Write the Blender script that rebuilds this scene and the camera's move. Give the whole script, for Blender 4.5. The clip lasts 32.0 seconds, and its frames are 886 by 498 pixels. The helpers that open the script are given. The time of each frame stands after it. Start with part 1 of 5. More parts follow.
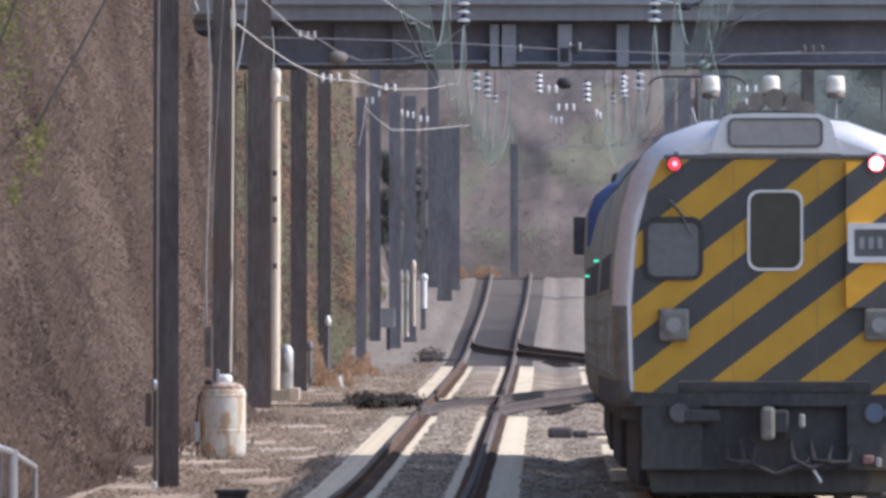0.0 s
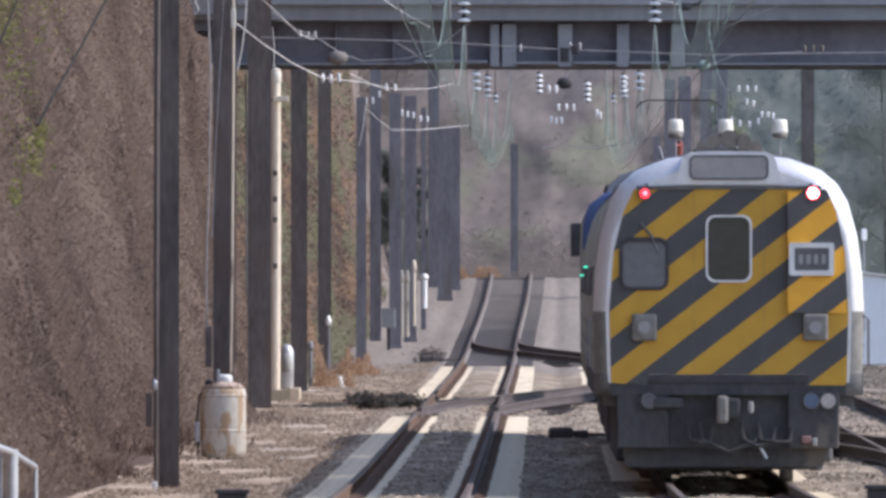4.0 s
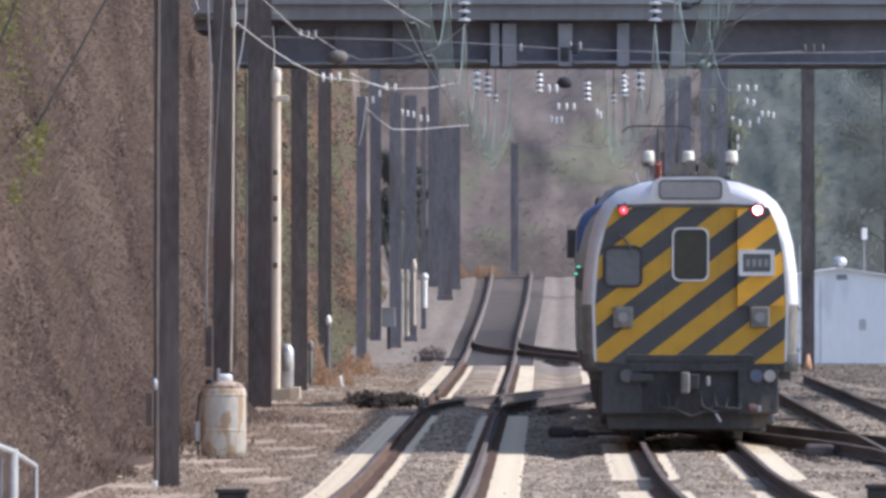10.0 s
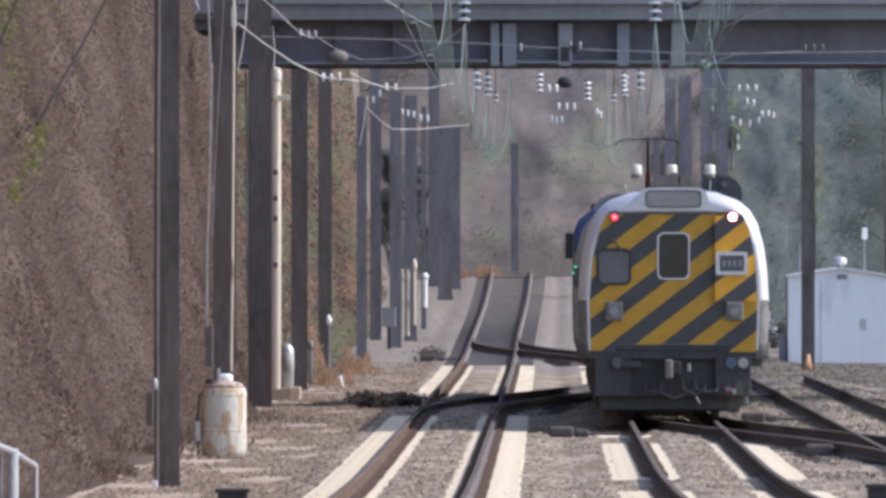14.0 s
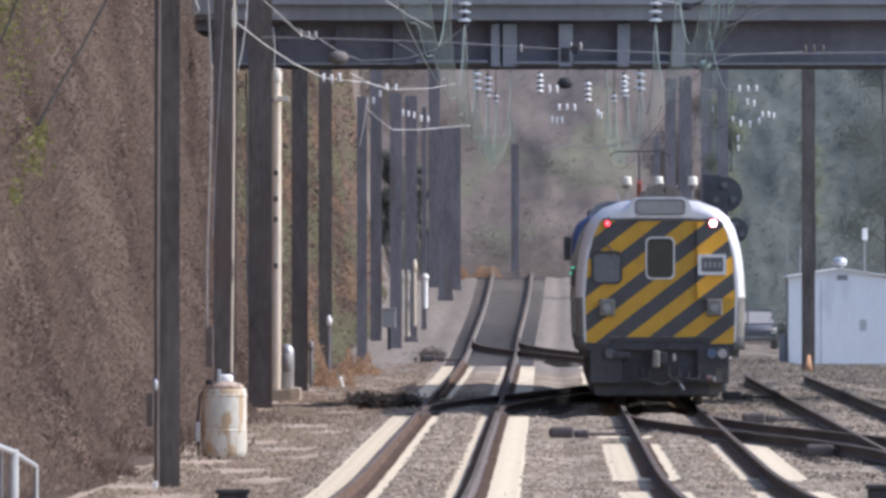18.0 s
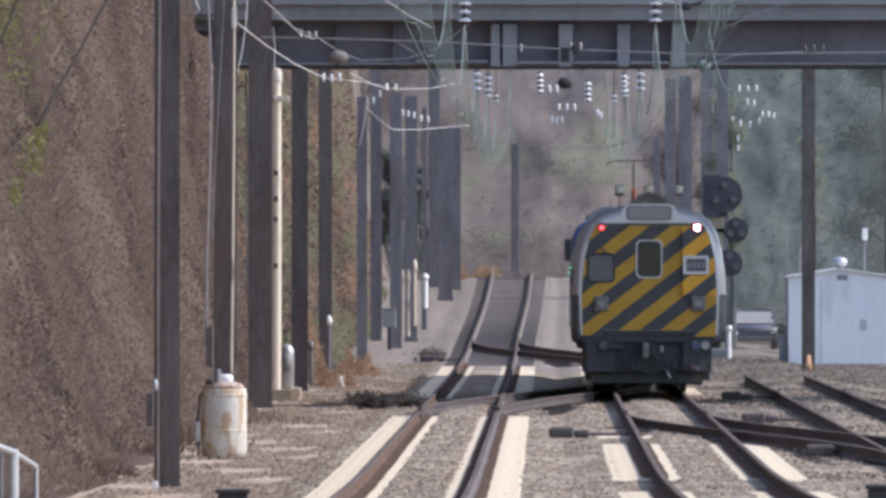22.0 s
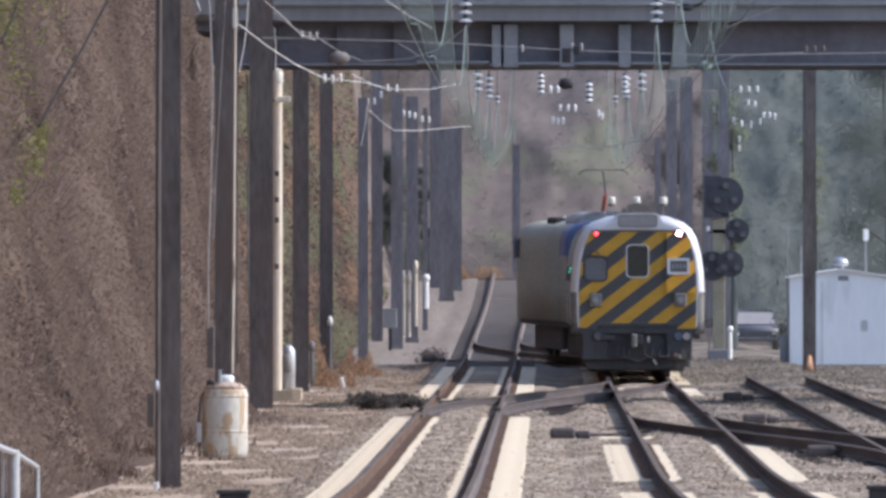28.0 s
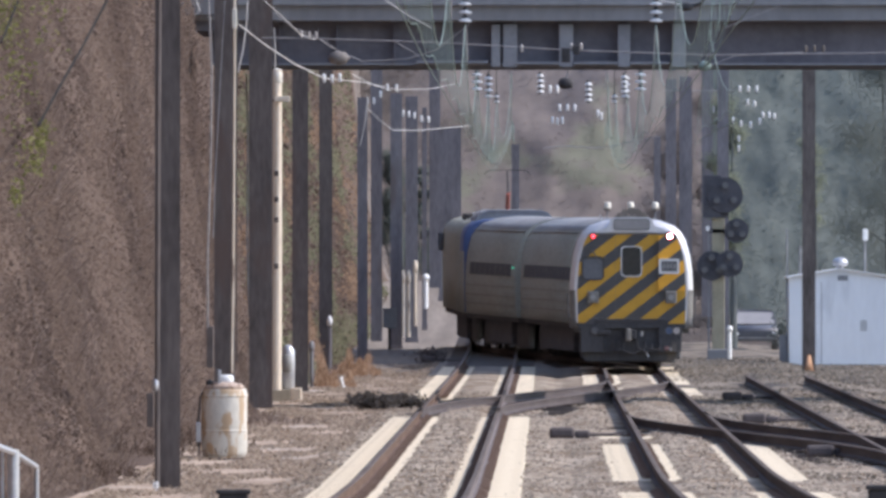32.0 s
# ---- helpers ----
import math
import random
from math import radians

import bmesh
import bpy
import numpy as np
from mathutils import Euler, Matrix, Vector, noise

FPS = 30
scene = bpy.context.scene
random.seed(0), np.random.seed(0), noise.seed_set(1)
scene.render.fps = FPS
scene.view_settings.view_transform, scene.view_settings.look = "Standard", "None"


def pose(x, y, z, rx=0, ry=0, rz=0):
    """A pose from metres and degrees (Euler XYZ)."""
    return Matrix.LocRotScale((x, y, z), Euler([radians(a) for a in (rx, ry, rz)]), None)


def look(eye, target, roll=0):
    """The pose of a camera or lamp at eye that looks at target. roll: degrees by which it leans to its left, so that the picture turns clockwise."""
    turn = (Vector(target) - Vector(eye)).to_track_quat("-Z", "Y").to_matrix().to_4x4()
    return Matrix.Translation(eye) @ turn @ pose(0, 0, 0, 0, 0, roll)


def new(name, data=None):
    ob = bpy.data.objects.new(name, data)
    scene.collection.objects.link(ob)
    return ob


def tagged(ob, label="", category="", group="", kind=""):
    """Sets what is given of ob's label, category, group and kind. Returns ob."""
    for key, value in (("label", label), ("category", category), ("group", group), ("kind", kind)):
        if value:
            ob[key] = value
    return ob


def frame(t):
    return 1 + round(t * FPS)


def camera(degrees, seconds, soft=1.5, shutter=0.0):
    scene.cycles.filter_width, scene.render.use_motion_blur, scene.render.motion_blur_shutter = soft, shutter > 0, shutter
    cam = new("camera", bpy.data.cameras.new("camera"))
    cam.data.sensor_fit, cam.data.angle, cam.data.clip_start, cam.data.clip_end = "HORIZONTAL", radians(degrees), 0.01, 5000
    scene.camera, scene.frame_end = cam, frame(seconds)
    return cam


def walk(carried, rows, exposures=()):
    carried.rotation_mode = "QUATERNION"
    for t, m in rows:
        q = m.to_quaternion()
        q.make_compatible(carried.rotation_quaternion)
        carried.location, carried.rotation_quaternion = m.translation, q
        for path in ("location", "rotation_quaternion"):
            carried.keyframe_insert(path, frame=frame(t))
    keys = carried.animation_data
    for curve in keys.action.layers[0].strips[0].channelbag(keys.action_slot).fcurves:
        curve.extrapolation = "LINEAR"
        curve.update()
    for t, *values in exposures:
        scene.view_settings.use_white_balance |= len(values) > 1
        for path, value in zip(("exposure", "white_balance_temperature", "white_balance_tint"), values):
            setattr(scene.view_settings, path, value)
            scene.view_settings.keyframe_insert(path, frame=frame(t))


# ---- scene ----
# A long lens looks down three railway tracks; x right, y along the tracks, z up from the rail tops.
cam = camera(2.807, 32.0, soft=3.2)
EYE = Vector((0.0, 0.0, 2.58))


def aim(dx, dy):
    """The view, turned by a few hundred-thousandths of a radian for the tripod's creep."""
    return look(EYE, EYE + Vector((-(183 + dx) / 80, 400.0, (36 + dy) / 80)))


walk(cam, [(0.0, aim(-1.2, 0.3)), (4.0, aim(-0.6, 0.3)), (9.0, aim(-0.4, -0.6)), (14.0, aim(0.0, -1.2)),
           (19.0, aim(0.5, 0.2)), (24.0, aim(0.5, -0.2)), (28.5, aim(2.4, 1.2)), (32.0, aim(1.4, 0.8))],
     exposures=((0.0, 1.16, 6480, 14), (9.0, 1.18, 6480, 14), (14.0, 1.11, 6480, 14), (32.0, 1.10, 6480, 14)))

# ---- light ----
SUN = Vector((0.74, 0.04, 0.68)).normalized()
world = bpy.data.worlds.new("sky")
scene.world = world
world.use_nodes = True
wn = world.node_tree.nodes
sky = wn.new("ShaderNodeTexSky")
sky.sky_type, sky.sun_disc = "NISHITA", False
sky.sun_elevation = math.asin(SUN.z)
sky.sun_rotation = math.atan2(SUN.x, SUN.y)
sky.air_density, sky.dust_density = 1.1, 1.0
world.node_tree.links.new(sky.outputs[0], wn["Background"].inputs[0])
wn["Background"].inputs[1].default_value = 0.15
sun = new("sun", bpy.data.lights.new("sun", "SUN"))
sun.data.energy, sun.data.angle, sun.data.color = 2.0, radians(0.6), (1.0, 0.94, 0.87)
sun.matrix_basis = look(SUN * 100, (0, 0, 0))


# ---- materials ----
def surface(name, dark, light, scale=4.0, rough=0.8, metal=0.0, bump=0.3, fine=6.0, stretch=(1, 1, 1), spots=None, depth=0.02):
    """A worn surface: two scales of noise between two colours, fine relief, and spots of a third colour."""
    m = bpy.data.materials.new(name)
    m.use_nodes = True
    nt = m.node_tree
    n, l = nt.nodes, nt.links
    bsdf = n["Principled BSDF"]
    co = n.new("ShaderNodeTexCoord")
    mp = n.new("ShaderNodeMapping")
    mp.inputs["Scale"].default_value = stretch
    l.new(co.outputs["Object"], mp.inputs["Vector"])
    a = n.new("ShaderNodeTexNoise")
    a.inputs["Scale"].default_value, a.inputs["Detail"].default_value = scale, 6
    b = n.new("ShaderNodeTexNoise")
    b.inputs["Scale"].default_value, b.inputs["Detail"].default_value = scale * fine, 4
    l.new(mp.outputs[0], a.inputs["Vector"])
    l.new(mp.outputs[0], b.inputs["Vector"])
    mix = n.new("ShaderNodeMix")
    mix.data_type = "FLOAT"
    mix.inputs[0].default_value = 0.45
    l.new(a.outputs[0], mix.inputs[2])
    l.new(b.outputs[0], mix.inputs[3])
    ramp = n.new("ShaderNodeValToRGB")
    ramp.color_ramp.elements[0].position, ramp.color_ramp.elements[1].position = 0.33, 0.67
    ramp.color_ramp.elements[0].color, ramp.color_ramp.elements[1].color = (*dark, 1), (*light, 1)
    l.new(mix.outputs[0], ramp.inputs[0])
    out = ramp.outputs[0]
    if spots:
        colour, amount, size = spots
        c = n.new("ShaderNodeTexNoise")
        c.inputs["Scale"].default_value, c.inputs["Detail"].default_value = size, 5
        l.new(mp.outputs[0], c.inputs["Vector"])
        r2 = n.new("ShaderNodeValToRGB")
        r2.color_ramp.elements[0].position, r2.color_ramp.elements[1].position = 0.62 - amount * 0.3, 0.70 - amount * 0.3
        l.new(c.outputs[0], r2.inputs[0])
        mc = n.new("ShaderNodeMix")
        mc.data_type = "RGBA"
        l.new(r2.outputs[0], mc.inputs[0])
        l.new(out, mc.inputs[6])
        mc.inputs[7].default_value = (*colour, 1)
        out = mc.outputs[2]
    l.new(out, bsdf.inputs["Base Color"])
    bsdf.inputs["Roughness"].default_value, bsdf.inputs["Metallic"].default_value = rough, metal
    bsdf.inputs["Specular IOR Level"].default_value = 0.04 if rough >= 0.75 else 0.4
    if bump:
        bp = n.new("ShaderNodeBump")
        bp.inputs["Strength"].default_value, bp.inputs["Distance"].default_value = bump, depth
        l.new(b.outputs[0], bp.inputs["Height"])
        l.new(bp.outputs[0], bsdf.inputs["Normal"])
    return m


def leafage(name, colours, rough=0.7, thin=0.4):
    """Leaves and twigs, each with a colour of its own; thin is the share of light that passes through."""
    m = bpy.data.materials.new(name)
    m.use_nodes = True
    n, l = m.node_tree.nodes, m.node_tree.links
    bsdf = n["Principled BSDF"]
    g = n.new("ShaderNodeNewGeometry")
    ramp = n.new("ShaderNodeValToRGB")
    ramp.color_ramp.interpolation = "LINEAR"
    els = ramp.color_ramp.elements
    while len(els) < len(colours):
        els.new(0.5)
    for i, c in enumerate(colours):
        els[i].position = i / (len(colours) - 1)
        els[i].color = (*c, 1)
    l.new(g.outputs["Random Per Island"], ramp.inputs[0])
    l.new(ramp.outputs[0], bsdf.inputs["Base Color"])
    bsdf.inputs["Roughness"].default_value = rough
    bsdf.inputs["Specular IOR Level"].default_value = 0.05
    if thin:
        through_leaf = n.new("ShaderNodeBsdfTranslucent")
        l.new(ramp.outputs[0], through_leaf.inputs["Color"])
        mix = n.new("ShaderNodeMixShader")
        mix.inputs[0].default_value = thin
        l.new(bsdf.outputs[0], mix.inputs[1])
        l.new(through_leaf.outputs[0], mix.inputs[2])
        l.new(mix.outputs[0], n["Material Output"].inputs["Surface"])
    return m


def glow(name, colour, strength):
    m = bpy.data.materials.new(name)
    m.use_nodes = True
    bsdf = m.node_tree.nodes["Principled BSDF"]
    bsdf.inputs["Base Color"].default_value = (*colour, 1)
    bsdf.inputs["Emission Color"].default_value = (*colour, 1)
    bsdf.inputs["Emission Strength"].default_value = strength
    return m


def striped(name, pale, dark):
    """Diagonal warning stripes, painted in car space, faded and dusty."""
    m = surface(name, dark, dark, 2.0, 0.55, 0.0, 0.05)
    nt = m.node_tree
    n, l = nt.nodes, nt.links
    bsdf = n["Principled BSDF"]
    co = n.new("ShaderNodeTexCoord")
    sep = n.new("ShaderNodeSeparateXYZ")
    l.new(co.outputs["Object"], sep.inputs[0])

    def calc(op, a, b):
        k = n.new("ShaderNodeMath")
        k.operation = op
        for i, v in enumerate((a, b)):
            if v is None:
                continue
            if isinstance(v, (int, float)):
                k.inputs[i].default_value = v
            else:
                l.new(v, k.inputs[i])
        return k.outputs[0]

    phase = calc("SUBTRACT", sep.outputs[2], calc("MULTIPLY", sep.outputs[0], 0.77))
    turn = calc("FRACT", calc("DIVIDE", calc("SUBTRACT", phase, 0.955 - 0.166 - 0.672 * 4), 0.672), None)
    on = calc("LESS_THAN", turn, 0.495)
    nz = n.new("ShaderNodeTexNoise")
    nz.inputs["Scale"].default_value, nz.inputs["Detail"].default_value = 3.0, 8
    l.new(co.outputs["Object"], nz.inputs["Vector"])
    grime = n.new("ShaderNodeValToRGB")
    grime.color_ramp.elements[0].position, grime.color_ramp.elements[1].position = 0.3, 0.7
    grime.color_ramp.elements[0].color, grime.color_ramp.elements[1].color = (0.82, 0.8, 0.78, 1), (1, 1, 1, 1)
    l.new(nz.outputs[0], grime.inputs[0])
    mx = n.new("ShaderNodeMix")
    mx.data_type = "RGBA"
    l.new(on, mx.inputs[0])
    mx.inputs[6].default_value, mx.inputs[7].default_value = (*dark, 1), (*pale, 1)
    mul = n.new("ShaderNodeMix")
    mul.data_type, mul.blend_type = "RGBA", "MULTIPLY"
    mul.inputs[0].default_value = 1.0
    l.new(mx.outputs[2], mul.inputs[6])
    l.new(grime.outputs[0], mul.inputs[7])
    l.new(mul.outputs[2], bsdf.inputs["Base Color"])
    return m


BALLAST = surface("ballast", (0.183, 0.149, 0.118), (0.414, 0.350, 0.282), 0.9, 0.95, 0, 0.9, 9.0, (1, 0.16, 1), ((0.188, 0.143, 0.105), 0.45, 1.5), 0.06)
SOIL = surface("soil", (0.251, 0.189, 0.150), (0.479, 0.389, 0.314), 1.0, 0.95, 0, 0.8, 8.0, (1, 0.3, 1), ((0.431, 0.389, 0.348), 0.08, 0.8), 0.05)
CRESTDUST = surface("pale_dusty_ballast", (0.182, 0.157, 0.138), (0.252, 0.220, 0.195), 1.2, 0.95, 0, 0.2, 5.0, (1, 0.02, 1))
YARD = surface("trodden_yard_soil", (0.129, 0.106, 0.086), (0.276, 0.235, 0.193), 0.9, 0.95, 0, 0.8, 7.0, (1, 0.12, 1), ((0.087, 0.079, 0.075), 0.42, 0.7), 0.05)
STONE = leafage("ballast_stone", ((0.20, 0.165, 0.135), (0.32, 0.27, 0.222), (0.42, 0.36, 0.30)), 0.9, 0.0)
TIE = surface("concrete_tie", (0.500, 0.425, 0.320), (0.700, 0.610, 0.470), 3.0, 0.9, 0, 0.3, 6, (1, 1, 1), ((0.340, 0.290, 0.226), 0.2, 2.0))
DARKRUST = surface("dark_rusty_rail", (0.084, 0.072, 0.074), (0.132, 0.114, 0.114), 3.0, 0.8, 0.0, 0.2, 8, (1, 0.1, 1))
RUST = surface("rusty_rail", (0.090, 0.060, 0.048), (0.162, 0.110, 0.086), 3.0, 0.8, 0.0, 0.2, 8, (1, 0.1, 1))
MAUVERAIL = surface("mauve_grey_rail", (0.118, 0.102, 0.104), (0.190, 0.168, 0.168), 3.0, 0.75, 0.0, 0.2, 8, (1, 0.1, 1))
# Far rail grey: haze put into the colour, close to the ties.
GREYRAIL = surface("haze_grey_rail", (0.17, 0.155, 0.148), (0.20, 0.182, 0.172), 2.0, 0.85, 0.0, 0.1, 8, (1, 0.1, 1))
SHINE = surface("dull_rail_head", (0.085, 0.068, 0.062), (0.14, 0.115, 0.105), 2.0, 0.8, 0.0, 0.0, 6, (1, 0.05, 1))
TIMBER = surface("creosoted_timber", (0.069, 0.060, 0.057), (0.121, 0.103, 0.097), 4.0, 0.85, 0, 0.5)
OLDTIMBER = surface("weathered_timber", (0.15, 0.135, 0.132), (0.215, 0.195, 0.188), 4.0, 0.9, 0, 0.4)
STEEL = surface("weathered_steel_column", (0.082, 0.070, 0.067), (0.172, 0.147, 0.139), 2.2, 0.8, 0.0, 0.3, 7, (1.000, 1.000, 0.250), ((0.130, 0.098, 0.088), 0.1, 1.2))
GALV = surface("galvanised_steel", (0.36, 0.37, 0.40), (0.52, 0.53, 0.56), 6.0, 0.45, 0.6, 0.05)
CONCRETE = surface("bridge_concrete", (0.195, 0.193, 0.203), (0.255, 0.252, 0.260), 0.8, 0.9, 0, 0.2, 7, (1, 1, 0.4), ((0.26, 0.26, 0.275), 0.2, 0.7))
OLDCONCRETE = surface("yellowed_concrete", (0.38, 0.34, 0.27), (0.50, 0.45, 0.36), 2.0, 0.9, 0, 0.3)
# Steel for far columns, with the paleness of haze put into its colour.
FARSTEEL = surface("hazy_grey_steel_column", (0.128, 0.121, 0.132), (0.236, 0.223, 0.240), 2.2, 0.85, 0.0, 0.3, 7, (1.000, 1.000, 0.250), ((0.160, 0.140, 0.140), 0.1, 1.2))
GIRDER = surface("dark_bridge_girder", (0.111, 0.107, 0.126), (0.168, 0.161, 0.183), 0.9, 0.75, 0.0, 0.2)
FLANGE = surface("grey_girder_paint", (0.185, 0.189, 0.210), (0.269, 0.273, 0.294), 1.2, 0.7, 0.0, 0.2)
WIRE = surface("dull_wire", (0.20, 0.19, 0.20), (0.34, 0.33, 0.33), 5.0, 0.6, 0.3, 0.0)
PALEWIRE = surface("pale_wire", (0.50, 0.49, 0.48), (0.68, 0.66, 0.64), 5.0, 0.6, 0.0, 0.0)
COPPER = surface("verdigris_wire", (0.155, 0.205, 0.19), (0.25, 0.315, 0.29), 5.0, 0.8, 0.0, 0.0)
PORCELAIN = surface("glazed_porcelain", (0.640, 0.647, 0.655), (0.718, 0.718, 0.725), 4.0, 0.15, 0.0, 0.0)
DULLPORCELAIN = surface("sooty_porcelain", (0.30, 0.275, 0.27), (0.44, 0.41, 0.40), 9.0, 0.4, 0.0, 0.0)
CREAM = surface("cream_porcelain", (0.60, 0.56, 0.48), (0.76, 0.72, 0.64), 4.0, 0.3, 0.0, 0.0)
DARKIRON = surface("dark_iron", (0.045, 0.044, 0.047), (0.075, 0.072, 0.074), 5.0, 0.75, 0.0, 0.2)
TANKWHITE = surface("chalky_white_paint", (0.42, 0.40, 0.36), (0.60, 0.575, 0.52), 3.0, 0.6, 0, 0.1, 6, (1, 1, 0.45), ((0.40, 0.29, 0.19), 0.36, 6.5))
RUSTYCAP = surface("rust_stained_paint", (0.30, 0.21, 0.16), (0.50, 0.42, 0.36), 7.0, 0.7, 0, 0.2, 5, (1, 1, 1), ((0.17, 0.10, 0.065), 0.35, 9.0))
POLEPAINT = surface("cream_pole_paint", (0.58, 0.49, 0.39), (0.74, 0.65, 0.53), 3.0, 0.7, 0, 0.1, 6, (1, 1, 0.3), ((0.20, 0.15, 0.12), 0.05, 3.0))
HUTWHITE = surface("white_hut_paint", (0.66, 0.68, 0.72), (0.74, 0.76, 0.80), 1.2, 0.6, 0, 0.05, 6, (1, 1, 0.3), ((0.60, 0.62, 0.66), 0.12, 1.5))
WHITE = surface("white_paint", (0.70, 0.70, 0.69), (0.82, 0.81, 0.80), 3.0, 0.5, 0, 0.0)
ORANGEWOOD = surface("orange_pole_guard", (0.42, 0.22, 0.12), (0.62, 0.36, 0.22), 4.0, 0.7, 0, 0.1)
STRIPES = striped("warning_stripes", (0.50, 0.28, 0.03), (0.064, 0.065, 0.070))
# Brighter copy of the stripes, with grazing sun put into the paint.
STRIPESLIT = striped("sunlit_warning_stripes", (0.70, 0.35, 0.03), (0.066, 0.067, 0.072))
STAINLESS = surface("brushed_stainless", (0.54, 0.53, 0.55), (0.64, 0.63, 0.65), 2.0, 0.42, 0.4, 0.05, 8, (1, 0.1, 1))
SIDE = surface("grimy_stainless_side", (0.312, 0.310, 0.266), (0.405, 0.402, 0.350), 1.2, 0.75, 0.0, 0.1, 8, (1, 0.1, 1))
GRIME = surface("grey_brown_grime", (0.258, 0.252, 0.217), (0.335, 0.326, 0.282), 1.2, 0.85, 0.0, 0.1, 8, (1, 0.1, 1))
ROOFGREY = surface("grey_car_roof", (0.22, 0.22, 0.23), (0.32, 0.32, 0.33), 1.2, 0.7, 0.1, 0.1)
BLUE = surface("faded_blue_paint", (0.066, 0.102, 0.228), (0.102, 0.144, 0.288), 2.0, 0.5, 0, 0.05)
SIDEGLASS = surface("dark_tinted_window", (0.10, 0.10, 0.105), (0.14, 0.14, 0.145), 2.0, 0.8, 0.0, 0.0)
MASTOLIVE = surface("olive_mast_paint", (0.26, 0.24, 0.18), (0.36, 0.33, 0.25), 2.0, 0.8, 0.0, 0.1)
SIGNALBLACK = surface("faded_black_signal", (0.060, 0.060, 0.070), (0.098, 0.098, 0.112), 2.0, 0.8, 0.0, 0.1)
GLASS = surface("dusty_cab_glass", (0.088, 0.098, 0.118), (0.122, 0.134, 0.16), 2.0, 0.12, 0.0, 0.0)
DARKGLASS = surface("dark_door_glass", (0.022, 0.024, 0.026), (0.035, 0.037, 0.04), 2.0, 0.15, 0.0, 0.0)
FRAMEWHITE = surface("pale_window_gasket", (0.55, 0.55, 0.55), (0.68, 0.68, 0.68), 4.0, 0.6, 0, 0.0)
PALEBAR = surface("dull_grey_bar", (0.22, 0.22, 0.22), (0.30, 0.30, 0.30), 4.0, 0.6, 0, 0.0)
SIGNGREY = surface("blank_sign_glass", (0.24, 0.23, 0.235), (0.31, 0.30, 0.30), 3.0, 0.3, 0, 0.0)
UNDER = surface("dusty_underframe", (0.098, 0.099, 0.105), (0.165, 0.163, 0.168), 3.0, 0.85, 0, 0.3)
SOOT = surface("black_sooty_steel", (0.050, 0.050, 0.055), (0.086, 0.084, 0.088), 2.2, 0.85, 0, 0.4, 6, (1, 1, 0.6), ((0.125, 0.112, 0.10), 0.15, 1.6))
WORN = surface("worn_bare_steel", (0.12, 0.115, 0.11), (0.24, 0.23, 0.215), 6.0, 0.6, 0.2, 0.2)
BLUELENS = surface("blue_lens", (0.06, 0.085, 0.15), (0.085, 0.12, 0.20), 8.0, 0.2, 0, 0.0)
HOSERED = surface("grimy_red_hose_head", (0.16, 0.085, 0.085), (0.25, 0.15, 0.145), 9.0, 0.7, 0, 0.1)
REDPAINT = surface("faded_red_paint", (0.36, 0.10, 0.08), (0.50, 0.17, 0.14), 4.0, 0.6, 0, 0.0)
REDLAMP = glow("red_lamp", (1.0, 0.03, 0.05), 0.9)
REDCORE = glow("red_lamp_core", (1.0, 0.16, 0.20), 2.0)
HORN = surface("brown_grey_horn", (0.10, 0.085, 0.072), (0.19, 0.16, 0.135), 6.0, 0.5, 0.0, 0.1)
WHITELAMP = glow("bright_lamp", (1.0, 0.86, 0.86), 14.0)
REDRIM = glow("red_lamp_rim", (1.0, 0.08, 0.10), 1.5)
GREENLAMP = glow("green_lamp", (0.06, 0.8, 0.5), 0.5)
BRUSH = leafage("brown_brush", ((0.093, 0.067, 0.057), (0.119, 0.086, 0.071), (0.133, 0.098, 0.080), (0.158, 0.119, 0.096), (0.106, 0.079, 0.067)))
DARKBRUSH = leafage("dark_brown_brush", ((0.072, 0.053, 0.045), (0.093, 0.067, 0.057), (0.110, 0.083, 0.072)))
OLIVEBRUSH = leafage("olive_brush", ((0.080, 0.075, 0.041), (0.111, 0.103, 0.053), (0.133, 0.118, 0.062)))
YARDWEED = leafage("dull_yard_weeds", ((0.10, 0.086, 0.074), (0.17, 0.145, 0.12), (0.25, 0.215, 0.18), (0.13, 0.115, 0.10)))
LITTER = leafage("ground_litter", ((0.180, 0.138, 0.108), (0.300, 0.240, 0.192), (0.396, 0.330, 0.270), (0.251, 0.192, 0.143)))
DEADWEED = leafage("dead_brown_weed", ((0.08, 0.057, 0.045), (0.11, 0.08, 0.066), (0.145, 0.108, 0.09)))
TWIG = leafage("grey_twig", ((0.14, 0.105, 0.09), (0.19, 0.145, 0.125), (0.25, 0.20, 0.175)))
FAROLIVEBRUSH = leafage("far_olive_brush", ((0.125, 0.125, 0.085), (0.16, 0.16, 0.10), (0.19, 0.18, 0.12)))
RUSSETBRUSH = leafage("russet_brush", ((0.18, 0.12, 0.085), (0.23, 0.155, 0.105), (0.27, 0.185, 0.13)))
SCRUB = leafage("dark_scrub", ((0.085, 0.074, 0.070), (0.11, 0.097, 0.09), (0.14, 0.122, 0.11)))
STEM = leafage("pale_stem", ((0.172, 0.136, 0.113), (0.234, 0.191, 0.164), (0.281, 0.234, 0.203)))
GREENLEAF = leafage("yellow_green_leaf", ((0.13, 0.145, 0.055), (0.19, 0.20, 0.075), (0.235, 0.225, 0.095)))
DRYGRASS = leafage("dry_orange_grass", ((0.24, 0.15, 0.10), (0.36, 0.235, 0.155), (0.44, 0.31, 0.215)))
